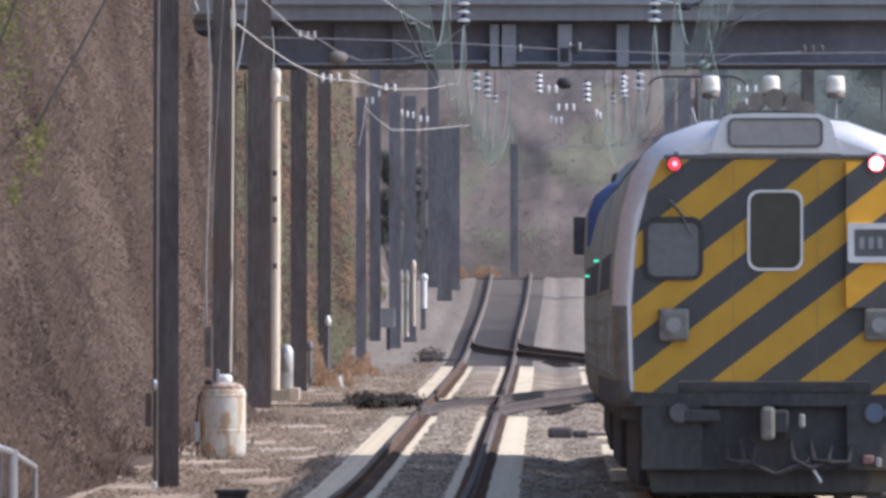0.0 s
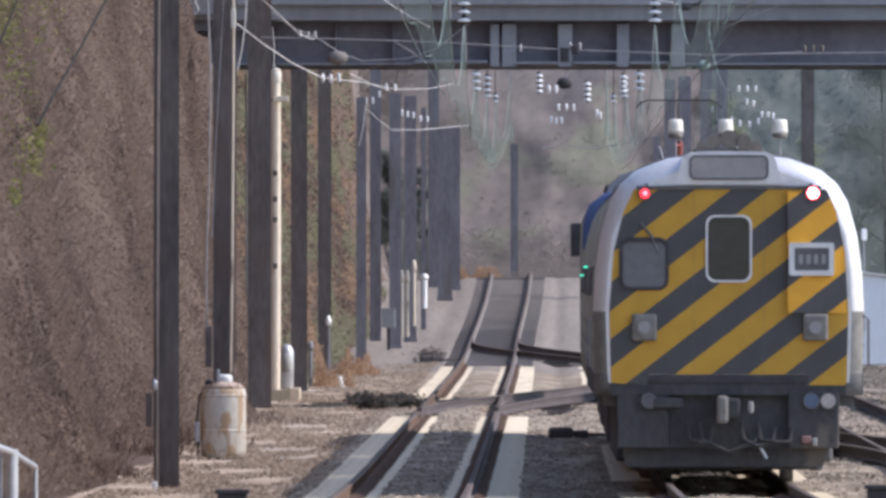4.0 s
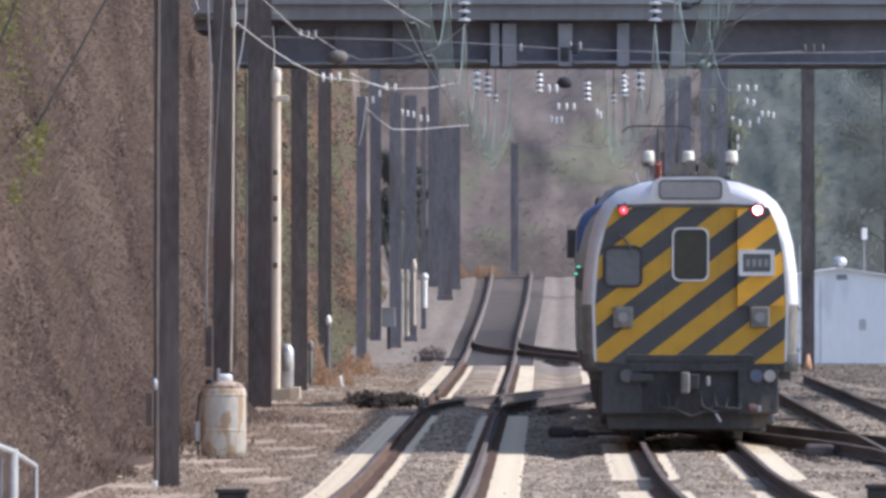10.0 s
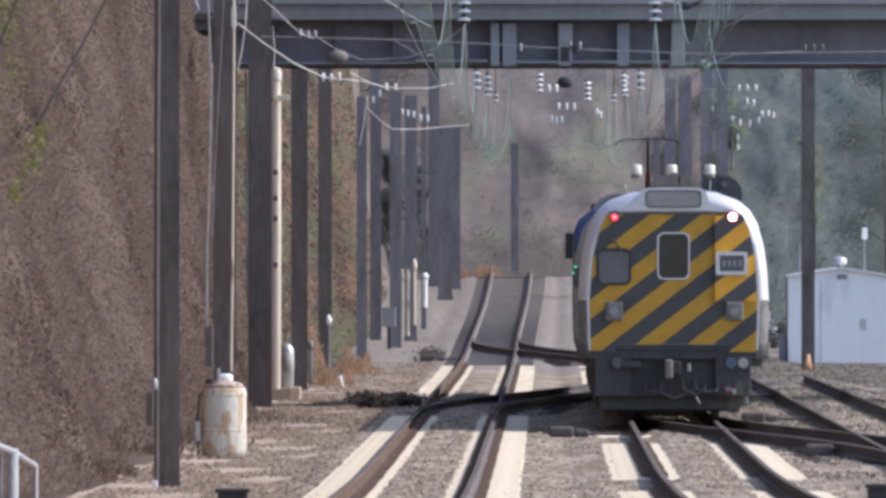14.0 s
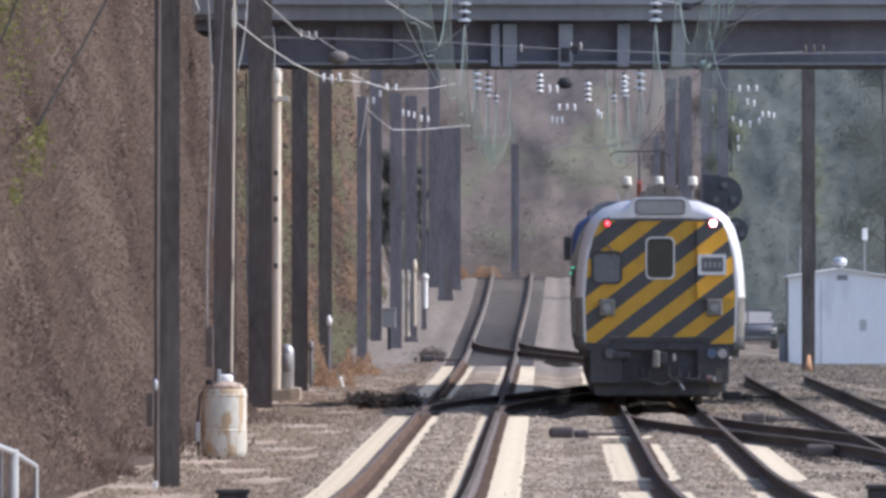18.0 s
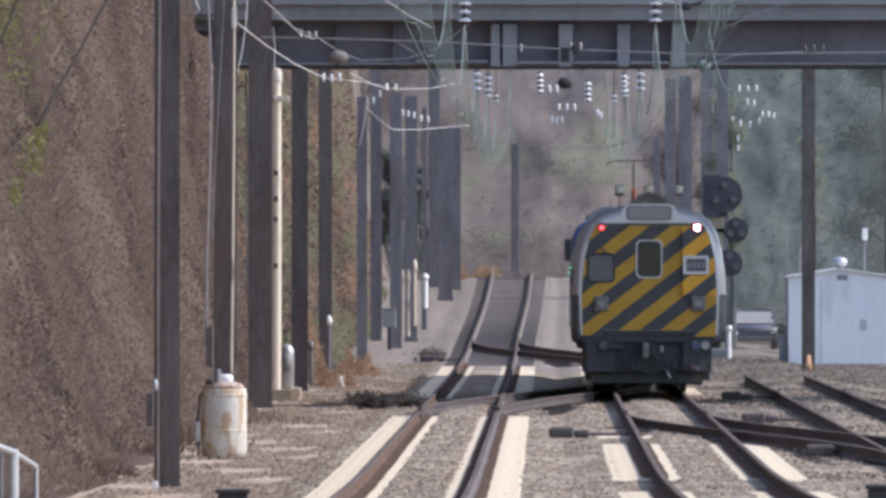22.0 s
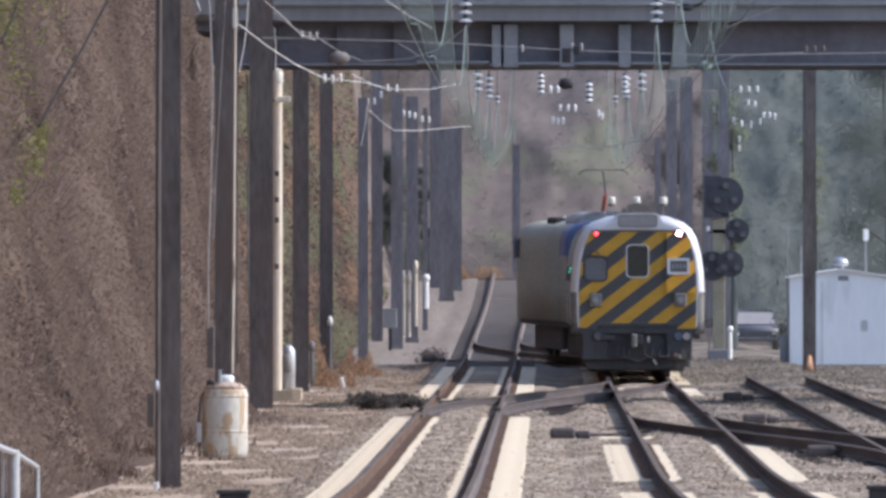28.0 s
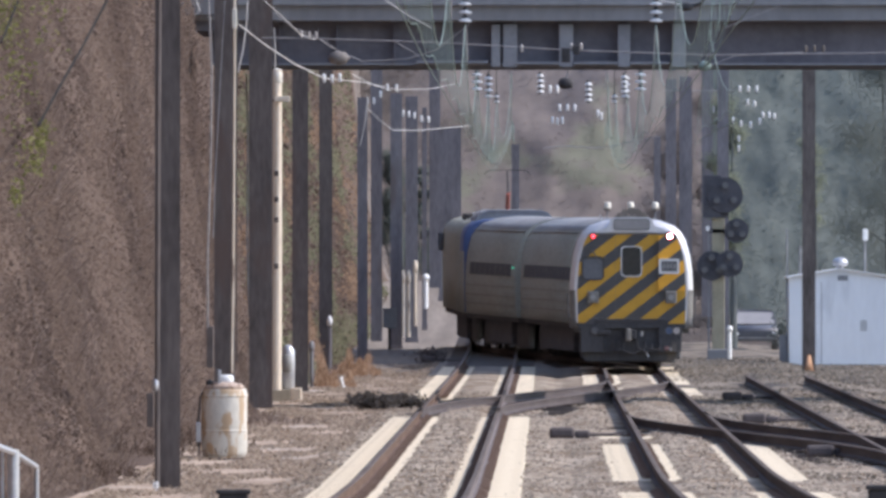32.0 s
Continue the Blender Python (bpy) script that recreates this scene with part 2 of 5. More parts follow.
# Far foliage: haze put into the colours, greyed and low in contrast.
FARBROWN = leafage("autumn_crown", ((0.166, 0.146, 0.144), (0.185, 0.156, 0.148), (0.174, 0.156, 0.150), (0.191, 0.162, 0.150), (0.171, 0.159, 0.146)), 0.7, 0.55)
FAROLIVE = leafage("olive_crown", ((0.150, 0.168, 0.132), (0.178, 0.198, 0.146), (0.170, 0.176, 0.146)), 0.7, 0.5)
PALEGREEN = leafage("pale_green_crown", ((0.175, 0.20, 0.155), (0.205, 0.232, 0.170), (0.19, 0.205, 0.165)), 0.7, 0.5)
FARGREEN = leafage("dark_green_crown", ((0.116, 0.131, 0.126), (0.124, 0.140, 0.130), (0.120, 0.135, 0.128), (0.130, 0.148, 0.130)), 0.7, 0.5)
DARKBARK = surface("dark_slate_bark", (0.11, 0.12, 0.12), (0.14, 0.15, 0.145), 3.0, 0.9, 0, 0.3)
CABLE = surface("black_cable", (0.018, 0.017, 0.016), (0.028, 0.026, 0.025), 4.0, 0.9, 0, 0.0)
DARKCAR = surface("dark_car_paint", (0.07, 0.072, 0.085), (0.10, 0.10, 0.115), 2.0, 0.35, 0.0, 0.0)
BARK = surface("grey_bark", (0.20, 0.185, 0.18), (0.26, 0.24, 0.23), 3.0, 0.9, 0, 0.4)
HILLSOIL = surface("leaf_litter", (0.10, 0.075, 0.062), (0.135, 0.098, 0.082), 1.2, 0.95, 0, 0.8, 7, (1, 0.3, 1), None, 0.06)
# Far litter, paled in colour to the haze-lifted tone of the crowns.
FARSOIL = surface("haze_paled_litter", (0.15, 0.128, 0.118), (0.19, 0.162, 0.145), 0.6, 0.95, 0, 0.3, 5, (1, 0.3, 1))
# Far woods, bark and backdrop carry the grey of haze in their colours.
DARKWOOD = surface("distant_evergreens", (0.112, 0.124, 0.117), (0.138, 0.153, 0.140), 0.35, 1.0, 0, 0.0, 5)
FARBARK = surface("haze_grey_bark", (0.25, 0.23, 0.225), (0.28, 0.258, 0.25), 3.0, 0.9, 0, 0.2)
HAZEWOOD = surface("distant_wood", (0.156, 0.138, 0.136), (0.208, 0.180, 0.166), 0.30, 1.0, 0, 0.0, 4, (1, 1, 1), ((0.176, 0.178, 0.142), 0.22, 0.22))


# ---- mesh helpers ----
def link_mesh(name, bm, material, parent=None, label=""):
    me = bpy.data.meshes.new(name)
    bm.normal_update()
    bm.to_mesh(me)
    bm.free()
    me.materials.append(material)
    ob = new(name, me)
    if parent:
        ob.parent = parent
    if label:
        tagged(ob, label)
    return ob


def part(name, bm, material, parent, label=""):
    return link_mesh(name, bm, material, parent, label)


def box(x0, x1, y0, y1, z0, z1, bevel=0.0, bm=None):
    bm = bm or bmesh.new()
    made = bmesh.ops.create_cube(bm, size=1.0, matrix=Matrix.LocRotScale(((x0 + x1) / 2, (y0 + y1) / 2, (z0 + z1) / 2), None, (abs(x1 - x0), abs(y1 - y0), abs(z1 - z0))))
    if bevel:
        edges = list({e for v in made["verts"] for e in v.link_edges})
        bmesh.ops.bevel(bm, geom=edges, offset=bevel, segments=2, affect="EDGES", profile=0.5)
    return bm


def rod(a, b, r, r2=None, sides=10, bm=None):
    bm = bm or bmesh.new()
    a, b = Vector(a), Vector(b)
    m = Matrix.Translation((a + b) / 2) @ (b - a).to_track_quat("Z", "Y").to_matrix().to_4x4()
    bmesh.ops.create_cone(bm, cap_ends=True, segments=sides, radius1=r, radius2=r if r2 is None else r2, depth=(b - a).length, matrix=m)
    return bm


def tube(points, r, sides=5, bm=None):
    """A wire or pipe along points; r may vary along it."""
    bm = bm or bmesh.new()
    pts = [Vector(p) for p in points]
    rings = []
    for i, p in enumerate(pts):
        d = (pts[min(i + 1, len(pts) - 1)] - pts[max(i - 1, 0)]).normalized()
        u = d.cross(Vector((0, 0, 1)) if abs(d.z) < 0.9 else Vector((1, 0, 0))).normalized()
        v = d.cross(u)
        rr = r[i] if isinstance(r, (list, tuple)) else r
        rings.append([bm.verts.new(p + rr * (math.cos(k * math.tau / sides) * u + math.sin(k * math.tau / sides) * v)) for k in range(sides)])
    for a, b in zip(rings, rings[1:]):
        for k in range(sides):
            bm.faces.new((a[k], a[(k + 1) % sides], b[(k + 1) % sides], b[k]))
    bm.faces.new(rings[0][::-1])
    bm.faces.new(rings[-1])
    return bm


def spun(profile, centre, sides=20, bm=None):
    """A turned shape: (radius, height) pairs about a vertical axis."""
    bm = bm or bmesh.new()
    c = Vector(centre)
    rings = [[bm.verts.new(c + Vector((max(r, 1e-4) * math.cos(k * math.tau / sides), max(r, 1e-4) * math.sin(k * math.tau / sides), h))) for k in range(sides)] for r, h in profile]
    for a, b in zip(rings, rings[1:]):
        for k in range(sides):
            f = bm.faces.new((a[k], a[(k + 1) % sides], b[(k + 1) % sides], b[k]))
            f.smooth = True
    bm.faces.new(rings[0][::-1])
    bm.faces.new(rings[-1])
    return bm


def plate(outline, y0, y1, bm=None):
    """A plate with the outline (x, z), from y0 to y1."""
    bm = bm or bmesh.new()
    a = [bm.verts.new((x, y0, z)) for x, z in outline]
    b = [bm.verts.new((x, y1, z)) for x, z in outline]
    n = len(outline)
    for k in range(n):
        bm.faces.new((a[k], a[(k + 1) % n], b[(k + 1) % n], b[k]))
    bm.faces.new(a[::-1])
    bm.faces.new(b)
    bmesh.ops.recalc_face_normals(bm, faces=bm.faces)
    return bm


def rounded(x0, x1, z0, z1, r, n=5):
    pts = []
    for cx, cz, a0 in ((x1 - r, z1 - r, 0), (x0 + r, z1 - r, 90), (x0 + r, z0 + r, 180), (x1 - r, z0 + r, 270)):
        for k in range(n + 1):
            a = radians(a0 + 90 * k / n)
            pts.append((cx + r * math.cos(a), cz + r * math.sin(a)))
    return pts


def ring_plate(outer, inner, y0, y1):
    """A frame between two outlines of equal count."""
    bm = bmesh.new()
    n = len(outer)
    vs = [[bm.verts.new((x, y, z)) for x, z in o] for o, y in ((outer, y0), (inner, y0), (inner, y1), (outer, y1))]
    for j in range(4):
        a, b = vs[j], vs[(j + 1) % 4]
        for k in range(n):
            bm.faces.new((a[k], a[(k + 1) % n], b[(k + 1) % n], b[k]))
    bmesh.ops.recalc_face_normals(bm, faces=bm.faces)
    return bm


def loft(sections, bm=None, caps=True):
    bm = bm or bmesh.new()
    rings = [[bm.verts.new(p) for p in s] for s in sections]
    n = len(rings[0])
    for a, b in zip(rings, rings[1:]):
        for k in range(n):
            bm.faces.new((a[k], a[(k + 1) % n], b[(k + 1) % n], b[k])).smooth = True
    if caps:
        bm.faces.new(rings[0][::-1])
        bm.faces.new(rings[-1])
    bmesh.ops.recalc_face_normals(bm, faces=bm.faces)
    return bm


def cards(name, centres, size, material, seed, spread=0.5, parent=None, aspect=1.0, lean=None, face=None, loose=0.6):
    """Small bent leaves at the centres, each of two triangles, turned at random or about the way they face; one mesh."""
    rng = np.random.default_rng(seed)
    c = np.asarray(centres, float)
    n = len(c)
    u = rng.normal(size=(n, 3))
    w = rng.normal(size=(n, 3))
    if face is not None:
        w = np.asarray(face) + loose * w
        u = np.cross(w, u)
    if lean is not None:
        u = u * 0.35 + np.asarray(lean)
    u /= np.linalg.norm(u, axis=1)[:, None]
    v = np.cross(u, w)
    v /= np.linalg.norm(v, axis=1)[:, None]
    s = size * (1 - spread + 2 * spread * rng.random((n, 1)))
    nrm = np.cross(u, v) * s * 0.2
    p = np.stack([c - u * s * aspect, c + v * s * 0.6 + nrm, c + u * s * aspect, c - v * s * 0.6 + nrm], 1).reshape(-1, 3)
    idx = np.arange(n, dtype=np.int32) * 4
    tri = np.stack([idx, idx + 1, idx + 2, idx, idx + 2, idx + 3], 1).reshape(-1).astype(np.int32)
    me = bpy.data.meshes.new(name)
    me.vertices.add(4 * n)
    me.vertices.foreach_set("co", p.reshape(-1).astype(np.float32))
    me.loops.add(6 * n)
    me.loops.foreach_set("vertex_index", tri)
    me.polygons.add(2 * n)
    me.polygons.foreach_set("loop_start", np.arange(0, 6 * n, 3, dtype=np.int32))
    me.update(calc_edges=True)
    me.materials.append(material)
    ob = new(name, me)
    if parent:
        ob.parent = parent
    return ob


# ---- the lie of the land ----
LEFT, RIGHT, THIRD = -1.62, 2.15, 5.58
GAUGE = 1.435


def rise(y):
    """The height of the rail tops along the line: a gentle sag, then a climb to a crest."""
    if y < 235:
        return 0.17 * ((235 - y) / 55) ** 1.5
    if y < 466:
        return 0.0
    k = min(y, 662) - 466
    return 0.0014 * k * min(1.0, k / 14) + 2.92e-7 * k * k * k


def verge(y):
    """The height of the ground beside the columns, which climbs later than the track."""
    if y < 490:
        return rise(y) if y < 300 else 0.0
    return 8e-5 * (min(y, 665) - 490) ** 2


def ease(a, b, y):
    k = min(1.0, max(0.0, (y - a) / (b - a)))
    return k * k * (3 - 2 * k)


def right_line(y):
    return RIGHT + (0.12 * ((235 - y) / 55) ** 1.5 if y < 235 else 0.05 * ease(425, 460, y))


def left_line(y):
    return LEFT + 0.35 * ease(560, 680, y)


def third_line(y):
    return THIRD


def to_left(y):
    """The crossover that the train takes."""
    return right_line(y) + (LEFT - RIGHT) * ease(496.5, 560.5, y)


def to_right(y):
    return LEFT + (RIGHT - LEFT) * ease(334, 426, y)


def from_third(y):
    return THIRD + (RIGHT - THIRD) * ease(250, 325, y)


def bank(x, y):
    """The steep overgrown bank beside the left track."""
    d = -6.25 - x + 0.25 * math.sin(y * 0.11)
    if d <= 0:
        return 0.0
    if d < 1.6:
        return 1.2 * d + 3.3 * d * d
    return 10.4 + 2.5 * (min(d, 3.0) - 1.6) + 0.1 * max(0.0, min(d, 60) - 3.0)


def ground_z(x, y):
    r = rise(y)
    if x > 1.2:
        r *= 1 - ease(1.2, 4.2, x)
    if x < -2.9:
        r += (verge(y) - r) * ease(-2.9, -4.4, x)
    z = r - 0.30
    for c in (left_line(y), right_line(y), third_line(y)):
        d = abs(x - c)
        if d < 2.1:
            lift = 0.095 * (1 - ease(1.42, 2.1, d))
            if d < 0.46 and y < 502:
                lift += 0.055 * (1 - ease(0.30, 0.46, d))
            z = max(z, r - 0.30 + lift)
    z += bank(x, y)
    if y > 740:
        z += 0.03 * (min(y, 1000) - 740)
    return z


# ---- ground ----
def ground():
    xs = [-3000, -900, -300, -120, -60, -40, -28, -20, -16, -13.5] + [-12 + 0.25 * i for i in range(14)] + [-8.6 + 0.1 * i for i in range(23)] + [-6.3 + 0.14 * i for i in range(110)] + [9.2, 9.8, 10.5, 12, 14, 17, 22, 30, 45, 80, 200, 600, 3000]
    ys = [-600, -100, 60, 120, 150] + [160 + 2.5 * i for i in range(225)] + [730 + 15 * i for i in range(19)] + [1100, 1400, 2200, 4500]
    verts, faces, kinds = [], [], []
    for j, y in enumerate(ys):
        for x in xs:
            z = ground_z(x, y)
            if -12 < x < 12:
                n1 = noise.noise((x * 1.9, y * 0.35, 3.0))
                n2 = noise.noise((x * 5.0, y * 1.1, 7.0))
                on_ties = min(abs(abs(x - c) - 0.62) for c in (LEFT, RIGHT, THIRD)) < 0.3
                calm = 0.0 if y > 470 else 0.22 if on_ties or x < -3.3 else 1.0
                z += calm * (0.016 * n1 + 0.010 * n2)
                if x < -6.5:
                    z += 0.1 * noise.noise((x * 0.9, y * 0.12, 1.0))
            verts.append((x, y, z))
    w = len(xs)
    for j in range(len(ys) - 1):
        for i in range(w - 1):
            a = j * w + i
            faces.append((a, a + 1, a + w + 1, a + w))
            x = (xs[i] + xs[i + 1]) / 2 + 0.35 * noise.noise((ys[j] * 0.08, 2.0, 5.0))
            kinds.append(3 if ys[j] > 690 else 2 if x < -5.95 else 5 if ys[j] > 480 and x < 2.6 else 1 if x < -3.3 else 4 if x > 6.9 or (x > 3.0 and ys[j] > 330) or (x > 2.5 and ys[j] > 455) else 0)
    me = bpy.data.meshes.new("ground")
    me.from_pydata(verts, [], faces)
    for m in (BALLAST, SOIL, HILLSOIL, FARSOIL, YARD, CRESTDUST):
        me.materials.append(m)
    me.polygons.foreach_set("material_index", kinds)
    me.polygons.foreach_set("use_smooth", [True] * len(faces))
    me.update()
    return tagged(new("ground", me), "grey track ballast and brown soil beside the tracks", "ground", kind="structure")


ground()


# ---- tracks ----
RAIL = [(-0.07, -0.172), (0.07, -0.172), (0.07, -0.158), (0.012, -0.14), (0.012, -0.045), (0.037, -0.038), (0.037, -0.004), (0.028, 0.0), (-0.028, 0.0), (-0.037, -0.004), (-0.037, -0.038), (-0.012, -0.045), (-0.012, -0.14), (-0.07, -0.158)]


def rail(parent, line, side, y0, y1, step=4.0, steel=None):
    bm = bmesh.new()
    n = max(2, int((y1 - y0) / step) + 1)
    rings = []
    for i in range(n):
        y = y0 + (y1 - y0) * i / (n - 1)
        c = line(y) + side * GAUGE / 2
        rings.append([bm.verts.new((c + dx, y, rise(y) + dz)) for dx, dz in RAIL])
    m = len(RAIL)
    for a, b in zip(rings, rings[1:]):
        for k in range(m):
            f = bm.faces.new((a[k], b[k], b[(k + 1) % m], a[(k + 1) % m]))
            f.material_index = 1 if k in (6, 7, 8) else 0
    bm.faces.new(rings[0])
    bm.faces.new(rings[-1][::-1])
    ob = part("rail", bm, steel or RUST, parent)
    ob.data.materials.append(SHINE)
    return ob


def tie_mesh():
    """A concrete tie: flat top and sloping shoulders."""
    bm = bmesh.new()
    rings = [[bm.verts.new((sx * hx, sy * hy, z)) for sx, sy in ((-1, -1), (1, -1), (1, 1), (-1, 1))] for hx, hy, z in ((1.30, 0.29, -0.36), (1.30, 0.27, -0.212), (1.27, 0.10, -0.1725))]
    for lo, hi in zip(rings, rings[1:]):
        for k in range(4):
            bm.faces.new((lo[k], lo[(k + 1) % 4], hi[(k + 1) % 4], hi[k]))
    bm.faces.new(rings[-1])
    bm.faces.new(rings[0][::-1])
    # rusty rail clips either side of each rail seat
    for c in (-GAUGE / 2, GAUGE / 2):
        for s in (-1, 1):
            a = c + s * 0.125
            lo = [bm.verts.new((a + dx, dy, -0.175)) for dx, dy in ((-0.055, -0.10), (0.055, -0.10), (0.055, 0.10), (-0.055, 0.10))]
            hi = [bm.verts.new((a + dx, dy, -0.115 if dx * s < 0 else -0.155)) for dx, dy in ((-0.055, -0.08), (0.055, -0.08), (0.055, 0.08), (-0.055, 0.08))]
            for k in range(4):
                bm.faces.new((lo[k], lo[(k + 1) % 4], hi[(k + 1) % 4], hi[k])).material_index = 1
            bm.faces.new(hi).material_index = 1
    me = bpy.data.meshes.new("tie")
    bm.to_mesh(me)
    bm.free()
    me.materials.append(TIE)
    me.materials.append(RUST)
    return me


TIE_MESH = tie_mesh()


def track(label, line, y0, y1, ties_from, skip, steel):
    root = new("railway_track")
    tagged(root, label, "railway track", group="railway tracks")
    for side in (-1, 1):
        rail(root, line, side, y0, min(y1, 512), 4.0, MAUVERAIL if side > 0 and steel is RUST else steel)
        # Past 512 m the rails switch to the haze-greyed colour.
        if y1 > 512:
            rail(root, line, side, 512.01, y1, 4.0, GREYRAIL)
    rest_v, rest_f = [], []
    base = [v.co.copy() for v in TIE_MESH.vertices]
    polys = [tuple(p.vertices) for p in TIE_MESH.polygons]
    kinds = [p.material_index for p in TIE_MESH.polygons]
    rng = random.Random(5)
    y, count = ties_from, 0
    while y < 502:
        if not skip(y):
            m = pose(line(y) + rng.uniform(-0.015, 0.015), y, rise(y) + rng.uniform(-0.006, 0.002), 0, 0, rng.uniform(-0.4, 0.4))
            if count < 240:
                ob = new("tie", TIE_MESH)
                ob.parent = root
                ob.matrix_basis = m
            else:
                k = len(rest_v)
                rest_v += [tuple(m @ v) for v in base]
                rest_f += [tuple(k + i for i in p) for p in polys]
            count += 1
        y += 0.61
    me = bpy.data.meshes.new("tie_run")
    me.from_pydata(rest_v, [], rest_f)
    me.materials.append(TIE)
    me.materials.append(RUST)
    me.polygons.foreach_set("material_index", kinds * (len(rest_f) // len(kinds)))
    ob = new("tie_run", me)
    ob.parent = root
    tagged(ob, kind="stuff")
    rest_v, rest_f = [], []
    y = 503.0
    while y < min(y1, 668 if line is left_line else 512):
        k = len(rest_v)
        rest_v += [(line(y) + sx * 1.25, y + sy, rise(y) + z) for z, sy in ((-0.3, 0.13), (-0.198, 0.12)) for sx, sy in ((-1, -sy), (1, -sy), (1, sy), (-1, sy))]
        rest_f += [(k + 4, k + 5, k + 6, k + 7), (k, k + 1, k + 5, k + 4), (k + 1, k + 2, k + 6, k + 5), (k + 3, k, k + 4, k + 7)]
        y += 0.55
    me = bpy.data.meshes.new("timber_tie_run")
    me.from_pydata(rest_v, [], rest_f)
    me.materials.append(OLDTIMBER)
    ob = new("timber_tie_run", me)
    ob.parent = root
    tagged(ob, "grey-brown weathered timber ties", kind="stuff")
    return root


def crossover(label, line, y0, y1):
    root = new("crossover_track")
    tagged(root, label, "railway track", group="crossovers")
    for side in (-1, 1):
        rail(root, line, side, y0, y1, 2.0, DARKRUST)
    rng = random.Random(9)
    me = bpy.data.meshes.new("switch_timber")
    bm = box(-1.45, 1.45, -0.12, 0.12, -0.34, -0.174)
    bm.to_mesh(me)
    bm.free()
    me.materials.append(TIMBER)
    y = y0 + 8
    while y < y1 - 8:
        ob = new("switch_timber", me)
        ob.parent = root
        ob.matrix_basis = pose(line(y), y + 0.3, rise(y) - 0.030 + rng.uniform(-0.012, 0.012), 0, 0, rng.uniform(-1, 1))
        y += 1.22
    return root


def switch_zone(y):
    return 339 < y < 387


def patchy(y):
    return 300 < y < 400 or noise.noise((y * 0.05, 0, 0)) > 0.12


# ---- road bridge over the tracks ----
def bridge():
    root = new("road_bridge")
    tagged(root, "grey concrete and dark steel road bridge crossing the tracks", "bridge", kind="structure")
    y0, y1 = 377.0, 386.5
    xl = -7.446
    part("deck_fascia", box(xl, 34, y0 - 0.35, y0 + 0.1, 7.764, 9.3, 0.02), CONCRETE, root, "weathered grey concrete deck edge")
    part("parapet_ledge", box(xl, 34, y0 - 0.47, y0 - 0.352, 8.082, 8.164, 0.01), CONCRETE, root)
    part("deck_slab", box(xl, 34, y0 + 0.1, y1, 7.75, 8.1), CONCRETE, root)
    part("far_fascia", box(xl, 34, y1, y1 + 0.4, 7.68, 9.3, 0.02), CONCRETE, root)
    for y in (y0 + 0.25, y0 + 2.6, y0 + 5.0, y0 + 7.3, y1 - 0.25):
        part("girder", box(-7.0, 34, y - 0.02, y + 0.02, 6.892, 7.748), GIRDER, root, "dark steel girder")
        part("bottom_flange", box(-7.0, 34, y - 0.16, y + 0.16, 6.85, 6.89), FLANGE, root)
    fl = box(-2.733, -1.225, y0 - 0.13, y0 + 0.09, 6.88, 6.939, 0.01)
    part("ledge", fl, FLANGE, root, "pale grey dusty ledge")
    for a, b in ((-0.695, 0.247), (0.554, 1.473), (1.732, 2.533)):
        part("ledge", box(a, b, y0 - 0.13, y0 + 0.09, 6.857, 6.915, 0.01), FLANGE, root)
    for a, b in ((-1.166, -0.978), (-0.919, -0.624), (0.247, 0.542), (1.473, 1.732), (2.604, 2.886)):
        part("stiffener", box(a, b, y0 - 0.10, y0 + 0.2, 6.80, 7.70, 0.015), FLANGE, root, "grey painted steel stiffener")
    for x in range(8, 34, 3):
        part("stiffener", box(x, x + 0.03, y0 + 0.0, y0 + 0.22, 6.895, 7.70), GIRDER, root)
    for x in (-5.6, -4.4, -3.2):
        part("stiffener", box(x, x + 0.03, y0 + 0.0, y0 + 0.22, 6.895, 7.70), GIRDER, root)
    part("bearing_seat", box(-7.328, -6.209, y0 - 0.2, y1, 7.552, 7.9), GIRDER, root)
    part("abutment", box(-14, -7.6, y0 + 0.3, y1, -0.5, 7.7), CONCRETE, root)
    part("abutment", box(20, 34, y0 + 0.3, y1, -0.5, 7.74), CONCRETE, root)
    part("end_post", box(-7.626, -6.886, y0 - 1.1, y0 - 0.5, 7.867, 9.2, 0.03), CONCRETE, root, "pale grey concrete end post")


bridge()


# ---- overhead line ----
def h_column(root, x, y, z0, z1, w, material=None, lean=0.0):
    """A rolled steel column: two flanges and a web in one section."""
    # Columns past 500 m take the haze-paled colour.
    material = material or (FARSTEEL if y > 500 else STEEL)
    h, t, q = w / 2, 0.138, 0.012
    sec = [(-h, -0.16), (h, -0.16), (h, -t), (q, -t), (q, t), (h, t), (h, 0.16), (-h, 0.16), (-h, t), (-q, t), (-q, -t), (-h, -t)]
    bm = loft([[(x + s + a, y + b, z) for a, b in sec] for z, s in ((z0, 0.0), (z1, lean))])
    for f in bm.faces:
        f.smooth = False
    return part("column", bm, material, root)


